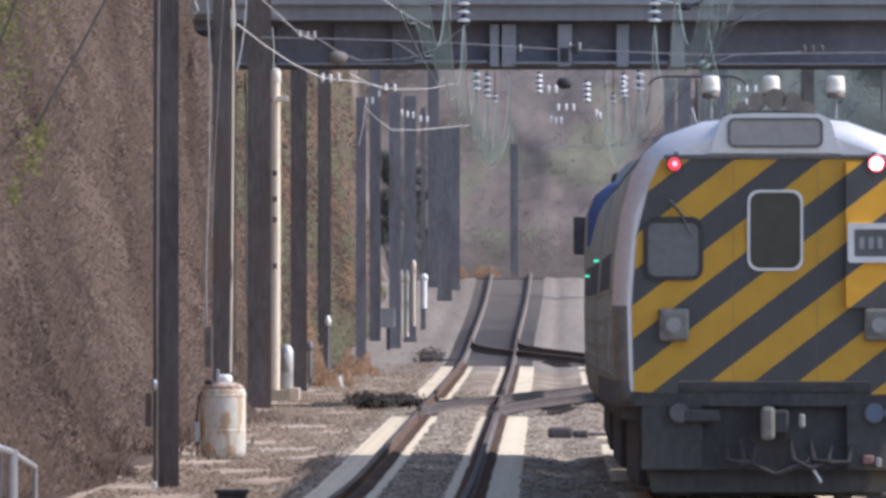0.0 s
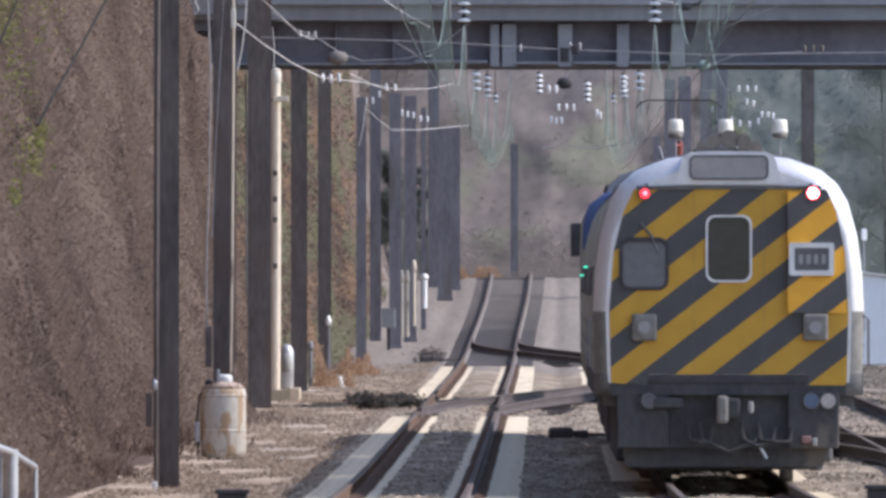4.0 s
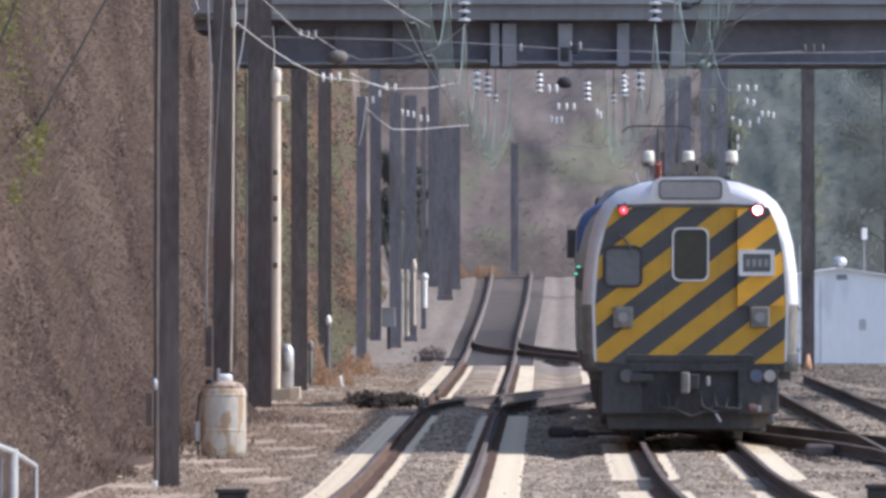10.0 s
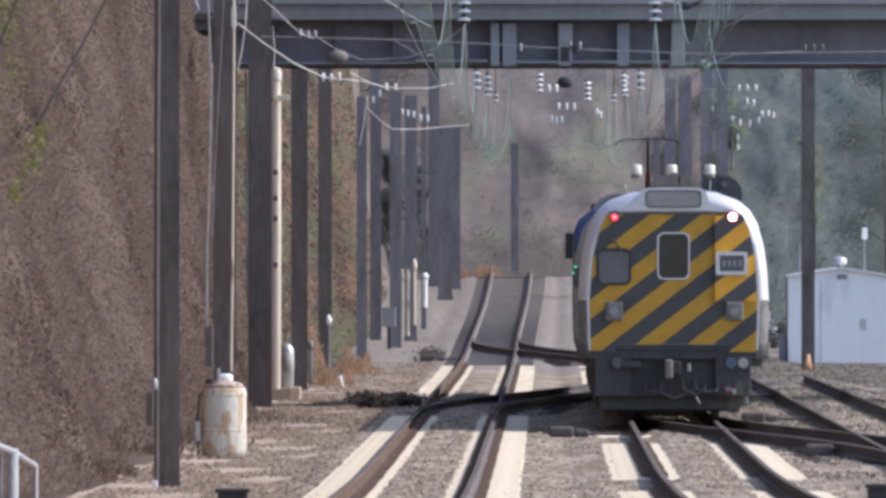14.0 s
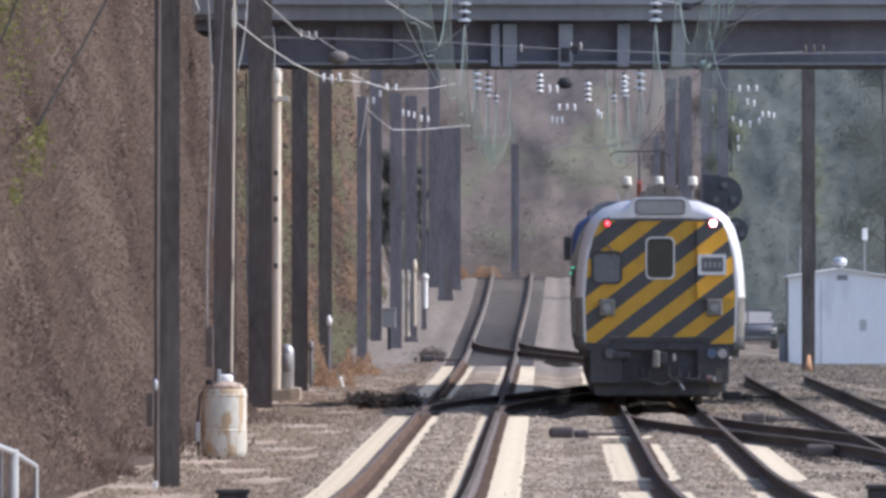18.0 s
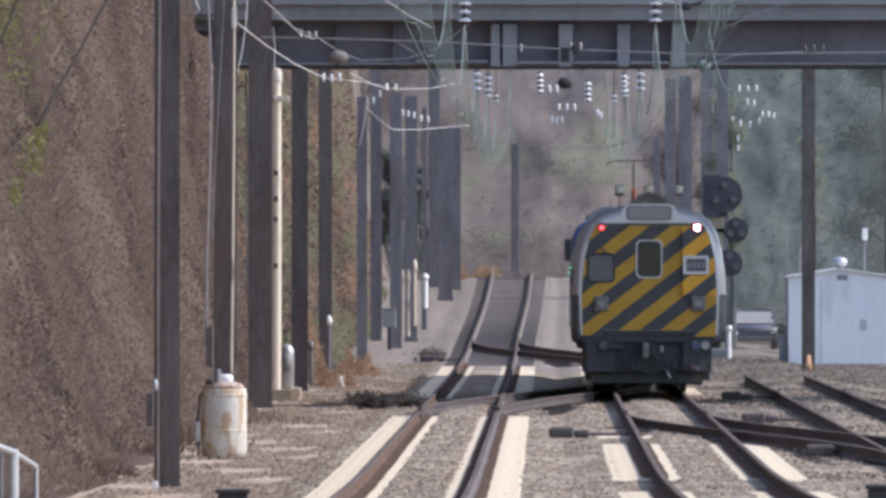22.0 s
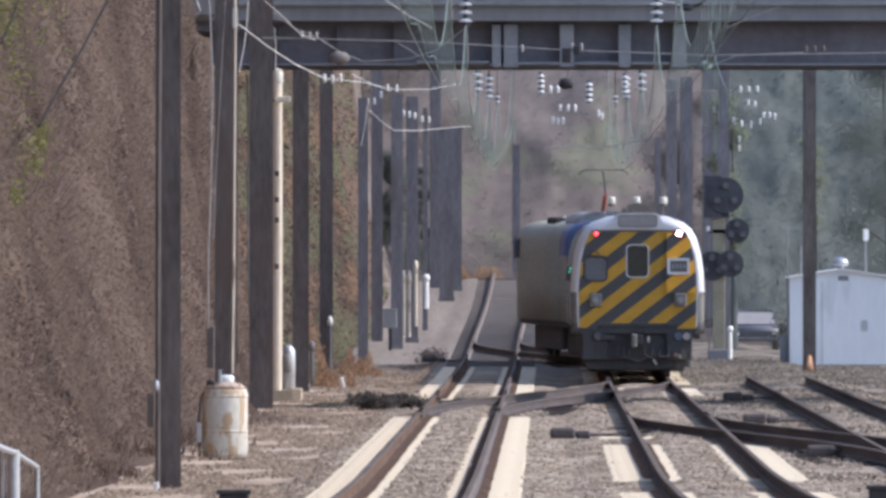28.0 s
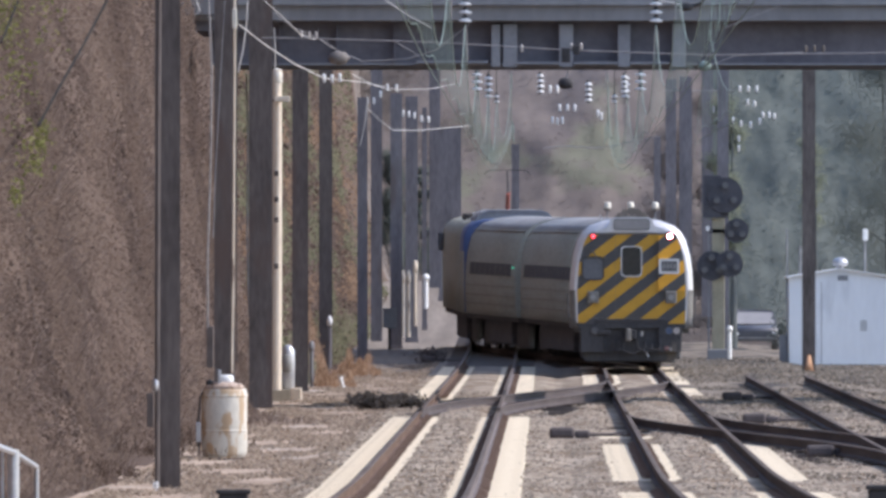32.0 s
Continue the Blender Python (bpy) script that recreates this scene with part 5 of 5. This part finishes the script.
def parked_car(x, y):
    """A dark car parked beyond the tracks, nose towards them."""
    z0 = ground_z(x, y)
    root = new("parked_car")
    root.location = (x, y, z0)
    tagged(root, "dark car parked on the gravel beyond the tracks", "car")
    lower = [(-0.86, 0.30), (0.86, 0.30), (0.88, 0.62), (0.84, 0.88), (-0.84, 0.88), (-0.88, 0.62)]
    part("body", loft([[(u * k, v, 0.30 + (z - 0.30) * q) for u, z in lower] for v, k, q in ((-2.1, 0.86, 0.62), (-1.9, 0.97, 0.86), (-0.8, 1.0, 1.0), (1.6, 1.0, 1.0), (2.1, 0.92, 0.9))]), DARKCAR, root, "dark painted body")
    roof = [(-0.80, 0.86), (0.80, 0.86), (0.66, 1.36), (0.58, 1.42), (-0.58, 1.42), (-0.66, 1.36)]
    part("cabin", loft([[(u, v + (0.0 if z < 1.0 else w), z) for u, z in roof] for v, w in ((-0.8, 0.7), (1.9, -0.5))]), DARKCAR, root)
    # The pale glass colour stands in for light caught by the windscreen.
    part("windscreen", loft([[(u, -0.83 + (z - 0.92) * 1.42 + d, z) for u, z in ((-0.70, 0.92), (0.70, 0.92), (0.60, 1.33), (-0.60, 1.33))] for d in (0.0, 0.02)]), SIGNGREY, root, "windscreen, its glint put in as pale grey")
    for u in (-0.72, 0.72):
        for v in (-1.35, 1.3):
            wheel = part("wheel", rod((u - 0.1, v, 0.31), (u + 0.1, v, 0.31), 0.31, None, 18), UNDER, root)
            part("rim", rod((u * 1.15 - 0.02, v, 0.31), (u * 1.15 + 0.02, v, 0.31), 0.19, None, 14), GALV, wheel)
        part("headlamp", box(u - 0.13, u + 0.13, -2.12, -2.0, 0.52, 0.62, 0.03), WHITE, root, "pale headlamp")
    part("bumper", box(-0.80, 0.80, -2.18, -2.06, 0.30, 0.44, 0.04), UNDER, root)
    return root


parked_car(7.432, 648)
bush(7.894, 600, -0.007, 0.5, 1.0, 300, FARGREEN, "low dark bush beside the hut", 303)
bush(-3.395, 530, -0.12, 0.5, 0.35, 250, FARBROWN, "low brown scrub beside the track", 304)
bush(-3.431, 360, -0.176, 0.45, 0.26, 420, SCRUB, "low dark scrub beside the track", 306)
bush(-2.885, 362, -0.158, 0.40, 0.22, 380, SCRUB, "low dark scrub beside the track", 308)
bush(-3.786, 366, -0.154, 0.25, 0.20, 200, SCRUB, "low dark scrub beside the track", 310)


# ---- the train ----
HALF = [(1.58, 1.05), (1.592, 1.31), (1.60, 1.5), (1.615, 2.05), (1.59, 2.5), (1.53, 2.95), (1.42, 3.35), (1.29, 3.57), (1.10, 3.73), (0.72, 3.87), (0.0, 3.95)]


def outline(inset=0.0, half=None):
    half = half or HALF
    r = [(x - inset if x > inset else 0.0, z + (inset if i == 0 else -inset if z > 3.0 else 0.0)) for i, (x, z) in enumerate(half)]
    return r + [(-x, z) for x, z in r[-2::-1]]


def wheelset(root, y, name="wheelset"):
    bm = rod((-0.75, y, 0.46), (0.75, y, 0.46), 0.07)
    for s in (-1, 1):
        rod((s * 0.68, y, 0.46), (s * 0.79, y, 0.46), 0.455, None, 28, bm)
        rod((s * 0.665, y, 0.46), (s * 0.69, y, 0.46), 0.48, None, 28, bm)
    part(name, bm, UNDER, root, "dark steel wheelset")


def bogie(root, y):
    for d in (-1.25, 1.25):
        wheelset(root, y + d)
    for s in (-1, 1):
        part("bogie_frame", box(s * 1.05 - 0.09, s * 1.05 + 0.09, y - 1.9, y + 1.9, 0.14, 0.86, 0.04), UNDER, root)


def car_body(root, length, half=None, y0=0.36):
    part("body", loft([[(x, y, z) for x, z in outline(0, half)] for y in (y0, length * 0.5, length)]), SIDE, root, "grimy stainless steel car body")
    part("roof", loft([[(x, y, z) for x, z in ((1.34, 3.52), (1.10, 3.745), (0.72, 3.885), (0.35, 3.94), (0.0, 3.965), (-0.35, 3.94), (-0.72, 3.885), (-1.10, 3.745), (-1.34, 3.52))] for y in (y0 + 0.02, length - 0.02)]), ROOFGREY, root, "dull grey roof")
    part("underframe", box(-1.32, 1.32, 5.2, length - 5.2, 0.22, 1.06, 0.04), UNDER, root, "sooty equipment under the floor")
    part("sill", box(-1.5, 1.5, 0.4, length - 0.1, 0.92, 1.049), UNDER, root)
    bogie(root, 3.3)
    bogie(root, length - 3.3)


def side_windows(root, length, first=3.0, last=None):
    y = first
    while y + 1.7 < (last or length - 3):
        for s in (-1, 1):
            bm = bmesh.new()
            x = s * 1.605
            a = [bm.verts.new((x + s * (0.008 - 0.028 * k), yy, z)) for yy, z, k in ((y, 2.24, 0), (y + 1.7, 2.24, 0), (y + 1.7, 2.60, 1), (y, 2.60, 1))]
            b = [bm.verts.new((v.co.x - s * 0.05, v.co.y, v.co.z)) for v in a]
            for k in range(4):
                bm.faces.new((a[k], a[(k + 1) % 4], b[(k + 1) % 4], b[k]))
            bm.faces.new(a)
            bm.faces.new(b[::-1])
            part("window", bm, SIDEGLASS, root, "dark tinted window")
        y += 1.85
    for s in (-1, 1):
        if first > 4:
            part("skirt", box(s * 1.592 - 0.012, s * 1.592 + 0.012, 0.5, length - 0.2, 1.06, 1.31), UNDER, root, "sooty lower skirt")
        for z in (1.36, 1.62, 1.9):
            part("groove", box(s * 1.606 - 0.012, s * 1.606 + 0.012, 0.5, length - 0.2, z, z + 0.045), GRIME, root, "dark dirty flute")
        for z in (1.5, 1.75, 2.0, 2.2):
            part("rib", box(s * 1.603 - 0.012, s * 1.603 + 0.012, 0.5, length - 0.2, z, z + 0.03), SIDE, root)


def cab_car():
    root = new("cab_car")
    tagged(root, "railway cab car with yellow and black striped end", "railway car", group="train cars")
    car_body(root, 25.6)
    side_windows(root, 25.6, 5.6)
    cap = loft([[(x, y, z) for x, z in outline(i)] for y, i in ((0.0, 0.15), (0.03, 0.10), (0.08, 0.055), (0.15, 0.02), (0.24, 0.0), (0.38, 0.0))])
    for f in cap.faces:
        if f.calc_center_median().z < 2.04 and abs(f.normal.y) < 0.99:
            f.material_index = 2 if f.calc_center_median().z < 1.32 else 1
    surround = part("end_cap", cap, STAINLESS, root, "bright stainless end surround")
    surround.data.materials.append(WORN)
    surround.data.materials.append(UNDER)
    face = [(-1.40, 1.20), (-0.98, 1.17), (-0.95, 1.30), (0.93, 1.30), (0.95, 1.17), (1.40, 1.17), (1.42, 2.05), (1.38, 2.75), (1.28, 3.24), (1.16, 3.50), (-1.13, 3.50), (-1.25, 3.24), (-1.37, 2.75), (-1.42, 2.05)]
    part("striped_face", plate(face, -0.014, 0.0), STRIPES, root, "faded yellow and dark grey diagonal stripes")
    # Tilted towards the sun; the brighter colour paints in the rest of its light.
    tilt = [(0.70, 2.03), (1.40, 2.03), (1.365, 2.75), (1.265, 3.23), (1.15, 3.47), (0.70, 3.47)]
    part("sunlit_panel", loft([[(u, -0.0145, z) for u, z in tilt], [(u, -0.018 - 0.11 * (1.42 - u), z) for u, z in tilt]]), STRIPESLIT, root, "striped panel, grazing sun put in as brighter orange")
    part("drip_rail", box(-1.10, 1.10, -0.045, -0.001, 3.505, 3.545, 0.01), UNDER, root)
    part("roof_brow", loft([[(x, y, z) for x, z in ((-0.66, 3.56), (0.66, 3.56), (0.60, 3.70), (0.565, 3.84), (0.52, 3.91), (0.44, 3.945), (0.2, 3.955), (-0.2, 3.955), (-0.44, 3.945), (-0.52, 3.91), (-0.565, 3.84), (-0.60, 3.70))] for y in (-0.05, 0.5)]), STAINLESS, root, "stainless brow round the sign")
    sign = part("destination_sign", plate(rounded(-0.46, 0.46, 3.625, 3.895, 0.05), -0.075, -0.051), SIGNGREY, root, "blank grey destination sign")
    part("sign_rim", ring_plate(rounded(-0.472, 0.472, 3.612, 3.908, 0.075), rounded(-0.448, 0.448, 3.636, 3.884, 0.06), -0.085, -0.0755), UNDER, sign)
    for s in (-1, 1):
        part("brow_bolt", box(s * 0.98 - 0.02, s * 0.98 + 0.02, -0.05, -0.0, 3.53, 3.57), UNDER, root)
    dw = part("door_window", plate(rounded(-0.255, 0.255, 2.41, 3.18, 0.09), -0.022, -0.0145), DARKGLASS, root, "dark end door window")
    part("window_gasket", ring_plate(rounded(-0.275, 0.275, 2.395, 3.195, 0.11), rounded(-0.25, 0.25, 2.42, 3.17, 0.10), -0.034, -0.0225), FRAMEWHITE, dw, "pale rounded window gasket")
    part("door_seam", box(-0.418, -0.4145, -0.0175, -0.0145, 1.31, 3.49), UNDER, root)
    part("door_seam", box(0.4145, 0.418, -0.0175, -0.0145, 1.31, 3.49), UNDER, root)
    cw = part("cab_window", plate(rounded(-1.27, -0.745, 2.33, 2.88, 0.08), -0.024, -0.0145), GLASS, root, "grey dusty cab window")
    part("window_rim", ring_plate(rounded(-1.305, -0.715, 2.30, 2.93, 0.12), rounded(-1.26, -0.755, 2.34, 2.87, 0.08), -0.036, -0.0245), DARKIRON, cw)
    part("wiper", rod((-0.93, -0.045, 2.955), (-0.84, -0.045, 2.76), 0.009, None, 6), UNDER, root)
    part("wiper_arm", rod((-1.05, -0.05, 3.10), (-0.90, -0.045, 2.92), 0.014, None, 6), UNDER, root)
    nb = part("number_board", plate(rounded(0.76, 1.21, 2.51, 2.83, 0.02), -0.105, -0.03), UNDER, root, "dark board with pale bars")
    part("board_frame", ring_plate(rounded(0.715, 1.25, 2.475, 2.865, 0.03), rounded(0.78, 1.19, 2.535, 2.805, 0.02), -0.12, -0.04), FRAMEWHITE, nb, "white painted frame")
    for k in range(4):
        u = 0.825 + k * 0.09
        part("pale_bar", plate(rounded(u + 0.006, u + 0.056, 2.612, 2.728, 0.008), -0.112, -0.1055), PALEBAR, nb)
    lamp = part("marker_lamp", rod((-1.0, -0.01, 3.45), (-1.0, -0.07, 3.45), 0.075, None, 20), UNDER, root)
    part("lens", rod((-1.0, -0.071, 3.45), (-1.0, -0.085, 3.45), 0.058, None, 20), REDLAMP, lamp, "lit red lamp")
    part("bulb", rod((-0.995, -0.0855, 3.455), (-0.995, -0.095, 3.455), 0.026, None, 14), REDCORE, lamp)
    lamp = part("marker_lamp", rod((1.0, -0.05, 3.455), (1.0, -0.10, 3.455), 0.085, None, 20), UNDER, root)
    part("rim", rod((1.0, -0.101, 3.455), (1.0, -0.11, 3.455), 0.078, None, 20), REDRIM, lamp, "glowing red rim")
    part("lens", rod((1.0, -0.111, 3.455), (1.0, -0.125, 3.455), 0.054, None, 20), WHITELAMP, lamp, "dazzling lit lamp")
    for s in (-1.005, 1.03):
        h = part("headlight", box(s - 0.15, s + 0.15, -0.10, -0.012, 1.70, 2.02, 0.03), WORN, root, "grey boxed headlight")
        part("bezel", rod((s, -0.101, 1.86), (s, -0.12, 1.86), 0.105, None, 20), WORN, h)
        part("lens", rod((s, -0.121, 1.86), (s, -0.13, 1.86), 0.075, None, 20), PALEBAR, h)
    # pilot, coupler and hoses
    part("pilot", plate([(-1.28, 0.42), (1.2, 0.42), (1.32, 1.12), (1.30, 1.165), (-1.36, 1.165), (-1.36, 1.0)], 0.10, 0.35), SOOT, root, "sooty black pilot plate")
    part("apron", plate([(-1.40, 1.055), (1.39, 1.055), (1.395, 1.165), (0.955, 1.165), (0.935, 1.295), (-0.955, 1.295), (-0.985, 1.165), (-1.40, 1.195)], -0.010, 0.0), SOOT, root, "dark apron under the stripes")
    part("gear_guard", box(-1.18, 1.08, 0.45, 0.9, 0.16, 0.62, 0.04), SOOT, root, "sooty guard before the wheels")
    part("plough", plate([(-1.22, 0.20), (1.12, 0.20), (1.18, 0.418), (-1.27, 0.418)], 0.18, 0.24), SOOT, root)
    part("anticlimber", box(-0.94, 0.92, -0.022, 0.2, 1.19, 1.25, 0.01), DARKIRON, root)
    part("step_box", box(0.70, 1.31, -0.02, 0.099, 0.42, 1.10, 0.02), SOOT, root, "sooty step box")
    part("step_box", box(-1.33, -0.72, 0.0, 0.099, 0.42, 1.10, 0.02), SOOT, root)
    part("coupler_shank", box(-0.13, 0.13, -0.28, 0.1, 0.78, 1.02, 0.03), SOOT, root)
    part("coupler_knuckle", box(-0.15, -0.01, -0.42, -0.2, 0.72, 1.05, 0.04), WORN, root, "worn bare steel coupler")
    part("coupler_guard", box(0.23, 0.29, -0.30, -0.1, 0.84, 0.98, 0.02), PALEBAR, root)
    part("socket", box(-0.9, -0.55, -0.08, 0.0, 0.9, 1.02, 0.02), SOOT, root)
    for u, mat in ((-0.95, SIDEGLASS), (0.98, BLUELENS), (1.18, DULLPORCELAIN)):
        b = part("lower_lamp", rod((u, 0.0, 0.985), (u, -0.06, 0.985), 0.10, None, 18), UNDER, root)
        part("lens", rod((u, -0.061, 0.985), (u, -0.07, 0.985), 0.085, None, 18), mat, b)
    for u0, u1, dz in ((-0.5, -0.2, 0.30), (-0.35, 0.35, 0.42), (0.15, 0.55, 0.36), (0.35, 0.75, 0.30)):
        part("air_hose", tube([(u0, -0.03, 0.72), (u0 + 0.03, -0.12, 0.52), ((u0 + u1) / 2, -0.16, 0.80 - dz), (u1 - 0.03, -0.12, 0.50), (u1, -0.03, 0.66)], 0.028, 6), DARKIRON, root)
    part("hose_head", box(0.86, 0.98, -0.09, -0.021, 0.48, 0.57, 0.02), HOSERED, root, "grimy red hose coupling")
    part("hose_head", box(0.99, 1.05, -0.10, -0.021, 0.45, 0.545, 0.015), PALEBAR, root, "grey hose coupling")
    part("uncoupling_lever", tube([(0.3, -0.1, 0.5), (0.38, -0.12, 0.42), (0.45, -0.12, 0.30)], 0.018, 6), GALV, root)
    part("grab_rail", tube([(1.60, 0.05, 2.0), (1.66, 0.0, 1.95), (1.66, 0.0, 1.40), (1.60, 0.05, 1.35)], 0.015, 6), UNDER, root)
    part("grab_rail", tube([(-1.60, 0.05, 2.0), (-1.66, 0.0, 1.95), (-1.66, 0.0, 1.40), (-1.60, 0.05, 1.35)], 0.015, 6), UNDER, root)
    for u in (-0.62, -0.02, 0.63):
        zb = 3.84 if abs(u) > 0.3 else 3.93
        part("roof_insulator_stem", rod((u, 1.6, zb), (u, 1.6, 4.11), 0.014, None, 8), ROOFGREY, root)
        part("roof_insulator", spun([(0.092, 4.181), (0.093, 4.23), (0.088, 4.24), (0.09, 4.25), (0.084, 4.33), (0.07, 4.345), (0.01, 4.35)], (u, 1.6, 0), 16), CREAM, root, "cream porcelain roof insulator")
        part("insulator_cap", spun([(0.01, 4.12), (0.08, 4.125), (0.088, 4.135), (0.09, 4.18), (0.01, 4.1805)], (u, 1.6, 0), 16), HORN, root, "dark insulator base")
    for u, zc, r in ((-0.32, 4.015, 0.06), (-0.175, 4.07, 0.095), (0.01, 4.10, 0.11), (0.175, 4.075, 0.098), (0.32, 4.00, 0.085)):
        part("horn", loft([[(u + q * math.cos(k * math.tau / 14), y, zc + q * math.sin(k * math.tau / 14)) for k in range(14)] for y, q in ((0.55, r), (0.62, r * 0.6), (1.1, r * 0.35))]), HORN, root, "brown-grey air horn")
    part("horn_base", box(-0.42, 0.42, 0.6, 1.2, 3.88, 3.99, 0.02), HORN, root)
    part("roof_bracket", rod((-0.75, 0.9, 3.80), (-0.82, 0.9, 4.02), 0.012, None, 6), GALV, root)
    return root


def coach(label, length, lamp):
    root = new("coach")
    tagged(root, label, "railway car", group="train cars")
    car_body(root, length, None, 0.1)
    side_windows(root, length, 2.0, length - 0.8)
    part("side_lamp", box(-1.65, -1.59, 1.0, 1.1, lamp, lamp + 0.03, 0.01), GREENLAMP, root, "small lit green lamp")
    part("diaphragm", box(-0.6, 0.6, -0.35, 0.1, 1.1, 3.3, 0.05), UNDER, root, "black folding gangway")
    return root


def locomotive():
    root = new("locomotive")
    tagged(root, "grey electric locomotive with a blue end and raised pantograph", "locomotive", group="train cars")
    half = [(1.56, 1.05), (1.58, 2.0), (1.58, 2.9), (1.56, 3.36), (1.47, 3.60), (1.25, 3.78), (0.95, 3.86), (0.6, 3.89), (0.3, 3.90), (0.0, 3.90)]
    length = 19.5
    part("body", loft([[(x, y, z) for x, z in outline(0, half)] for y in (2.602, 8.0, length)]), SIDE, root, "grimy metal locomotive body")
    end = loft([[(x, y, z) for x, z in outline(i, half)] for y, i in ((0.0, 0.04), (0.05, 0.0), (2.6, 0.0))])
    for f in end.faces:
        if f.calc_center_median().z < 2.85 and abs(f.normal.y) < 0.9:
            f.material_index = 1
    part("end", end, BLUE, root, "faded blue upper end").data.materials.append(SIDE)
    hood = [(-1.26, 3.6), (-1.14, 3.9), (-1.0, 4.05), (-0.80, 4.13), (0.80, 4.13), (1.0, 4.05), (1.14, 3.9), (1.26, 3.6)]
    part("roof_hood", loft([[(x, y, z) for x, z in hood] for y in (0.6, 5.7)]), ROOFGREY, root, "raised grey roof hood")
    part("hood_edge", ring_plate([(x * 1.01, z + 0.012) for x, z in hood], [(x * 0.95, z - 0.04) for x, z in hood], 0.54, 0.598), ROOFGREY, root, "pale hood edge")
    part("roof_box", box(-1.2, -0.3, 9.5, 12.5, 3.6, 3.98, 0.08), DARKIRON, root)
    part("roof_box", box(0.2, 1.1, 10.0, 13.5, 3.6, 3.92, 0.08), DARKIRON, root)
    part("roof_light", box(-0.95, -0.88, 9.3, 9.45, 3.95, 4.02), WHITE, root)
    part("underframe", box(-1.3, 1.3, 5.2, length - 5.2, 0.22, 1.06, 0.04), UNDER, root)
    part("sill", box(-1.48, 1.48, 0.1, length - 0.1, 0.9, 1.049), UNDER, root)
    bogie(root, 3.2)
    bogie(root, length - 3.2)
    part("mirror", box(-1.74, -1.56, length - 1.2, length - 1.12, 2.80, 3.36, 0.02), UNDER, root, "black cab mirror")
    part("mirror_arm", rod((-1.7, length - 1.16, 3.08), (-1.5, length - 1.16, 3.08), 0.02), UNDER, root)
    # raised pantograph
    part("pantograph_base", box(-0.6, 0.6, 5.9, 7.3, 3.72, 3.98, 0.02), DARKIRON, root)
    part("lower_arm", rod((0, 7.2, 3.98), (0, 6.1, 4.62), 0.07, 0.06, 10), REDPAINT, root, "faded red lower arm")
    part("upper_arm", rod((0, 6.1, 4.62), (0, 6.9, 5.25), 0.028, None, 8), DARKIRON, root)
    part("pan_head", tube([(-0.70, 6.9, 5.20), (-0.60, 6.9, 5.29), (-0.5, 6.9, 5.32), (0.5, 6.9, 5.32), (0.60, 6.9, 5.29), (0.70, 6.9, 5.20)], 0.014, 6), DARKIRON, root, "dark collector bow")
    part("pan_head", tube([(-0.6, 7.2, 5.29), (-0.5, 7.2, 5.32), (0.5, 7.2, 5.32), (0.6, 7.2, 5.29)], 0.014, 6), DARKIRON, root)
    part("pan_link", rod((0, 6.88, 5.24), (0, 7.22, 5.28), 0.02), DARKIRON, root)
    return root


TAIL, FRONT = cab_car(), locomotive()
SECOND = coach("grimy stainless passenger coach behind the cab car", 25.6, 2.60)
THIRDCAR = coach("shorter grimy stainless coach behind the locomotive", 18.3, 2.48)

# ---- pieces of the tracks ----
track("two rails on pale concrete ties in grey ballast", left_line, 150, 760, 190.0, switch_zone, RUST)
track("two dark rails on concrete ties in grey ballast", right_line, 150, 512, 200.0, patchy, DARKRUST)
track("two dark rails in grey ballast", third_line, 150, 442, 245.0, lambda y: True, DARKRUST)
crossover("dark crossover rails on timber ties", to_left, 493, 566)
crossover("dark crossover rails on timber ties", to_right, 330, 430)
crossover("dark crossover rails on timber ties", from_third, 246, 329)


def on_track(y):
    return Vector((to_left(y), y, rise(y)))


def motions():
    """The train rolls away at about nine metres a second and takes the crossover."""
    for thing, start, length in ((TAIL, 0.0, 25.6), (SECOND, 26.0, 25.6), (THIRDCAR, 52.0, 18.3), (FRONT, 70.7, 19.5)):
        rows = []
        for i in range(65):
            t = i * 0.5
            y = 179.0 + 8.99 * t + 0.0052 * t * t + start
            a, b = on_track(y + 3.3), on_track(y + length - 3.3)
            d = (b - a).normalized()
            p = a - d * 3.3
            rows.append((t, pose(p.x, p.y, p.z, math.degrees(math.asin(d.z)), 0, math.degrees(math.atan2(-d.x, d.y)))))
        walk(thing, rows)


motions()
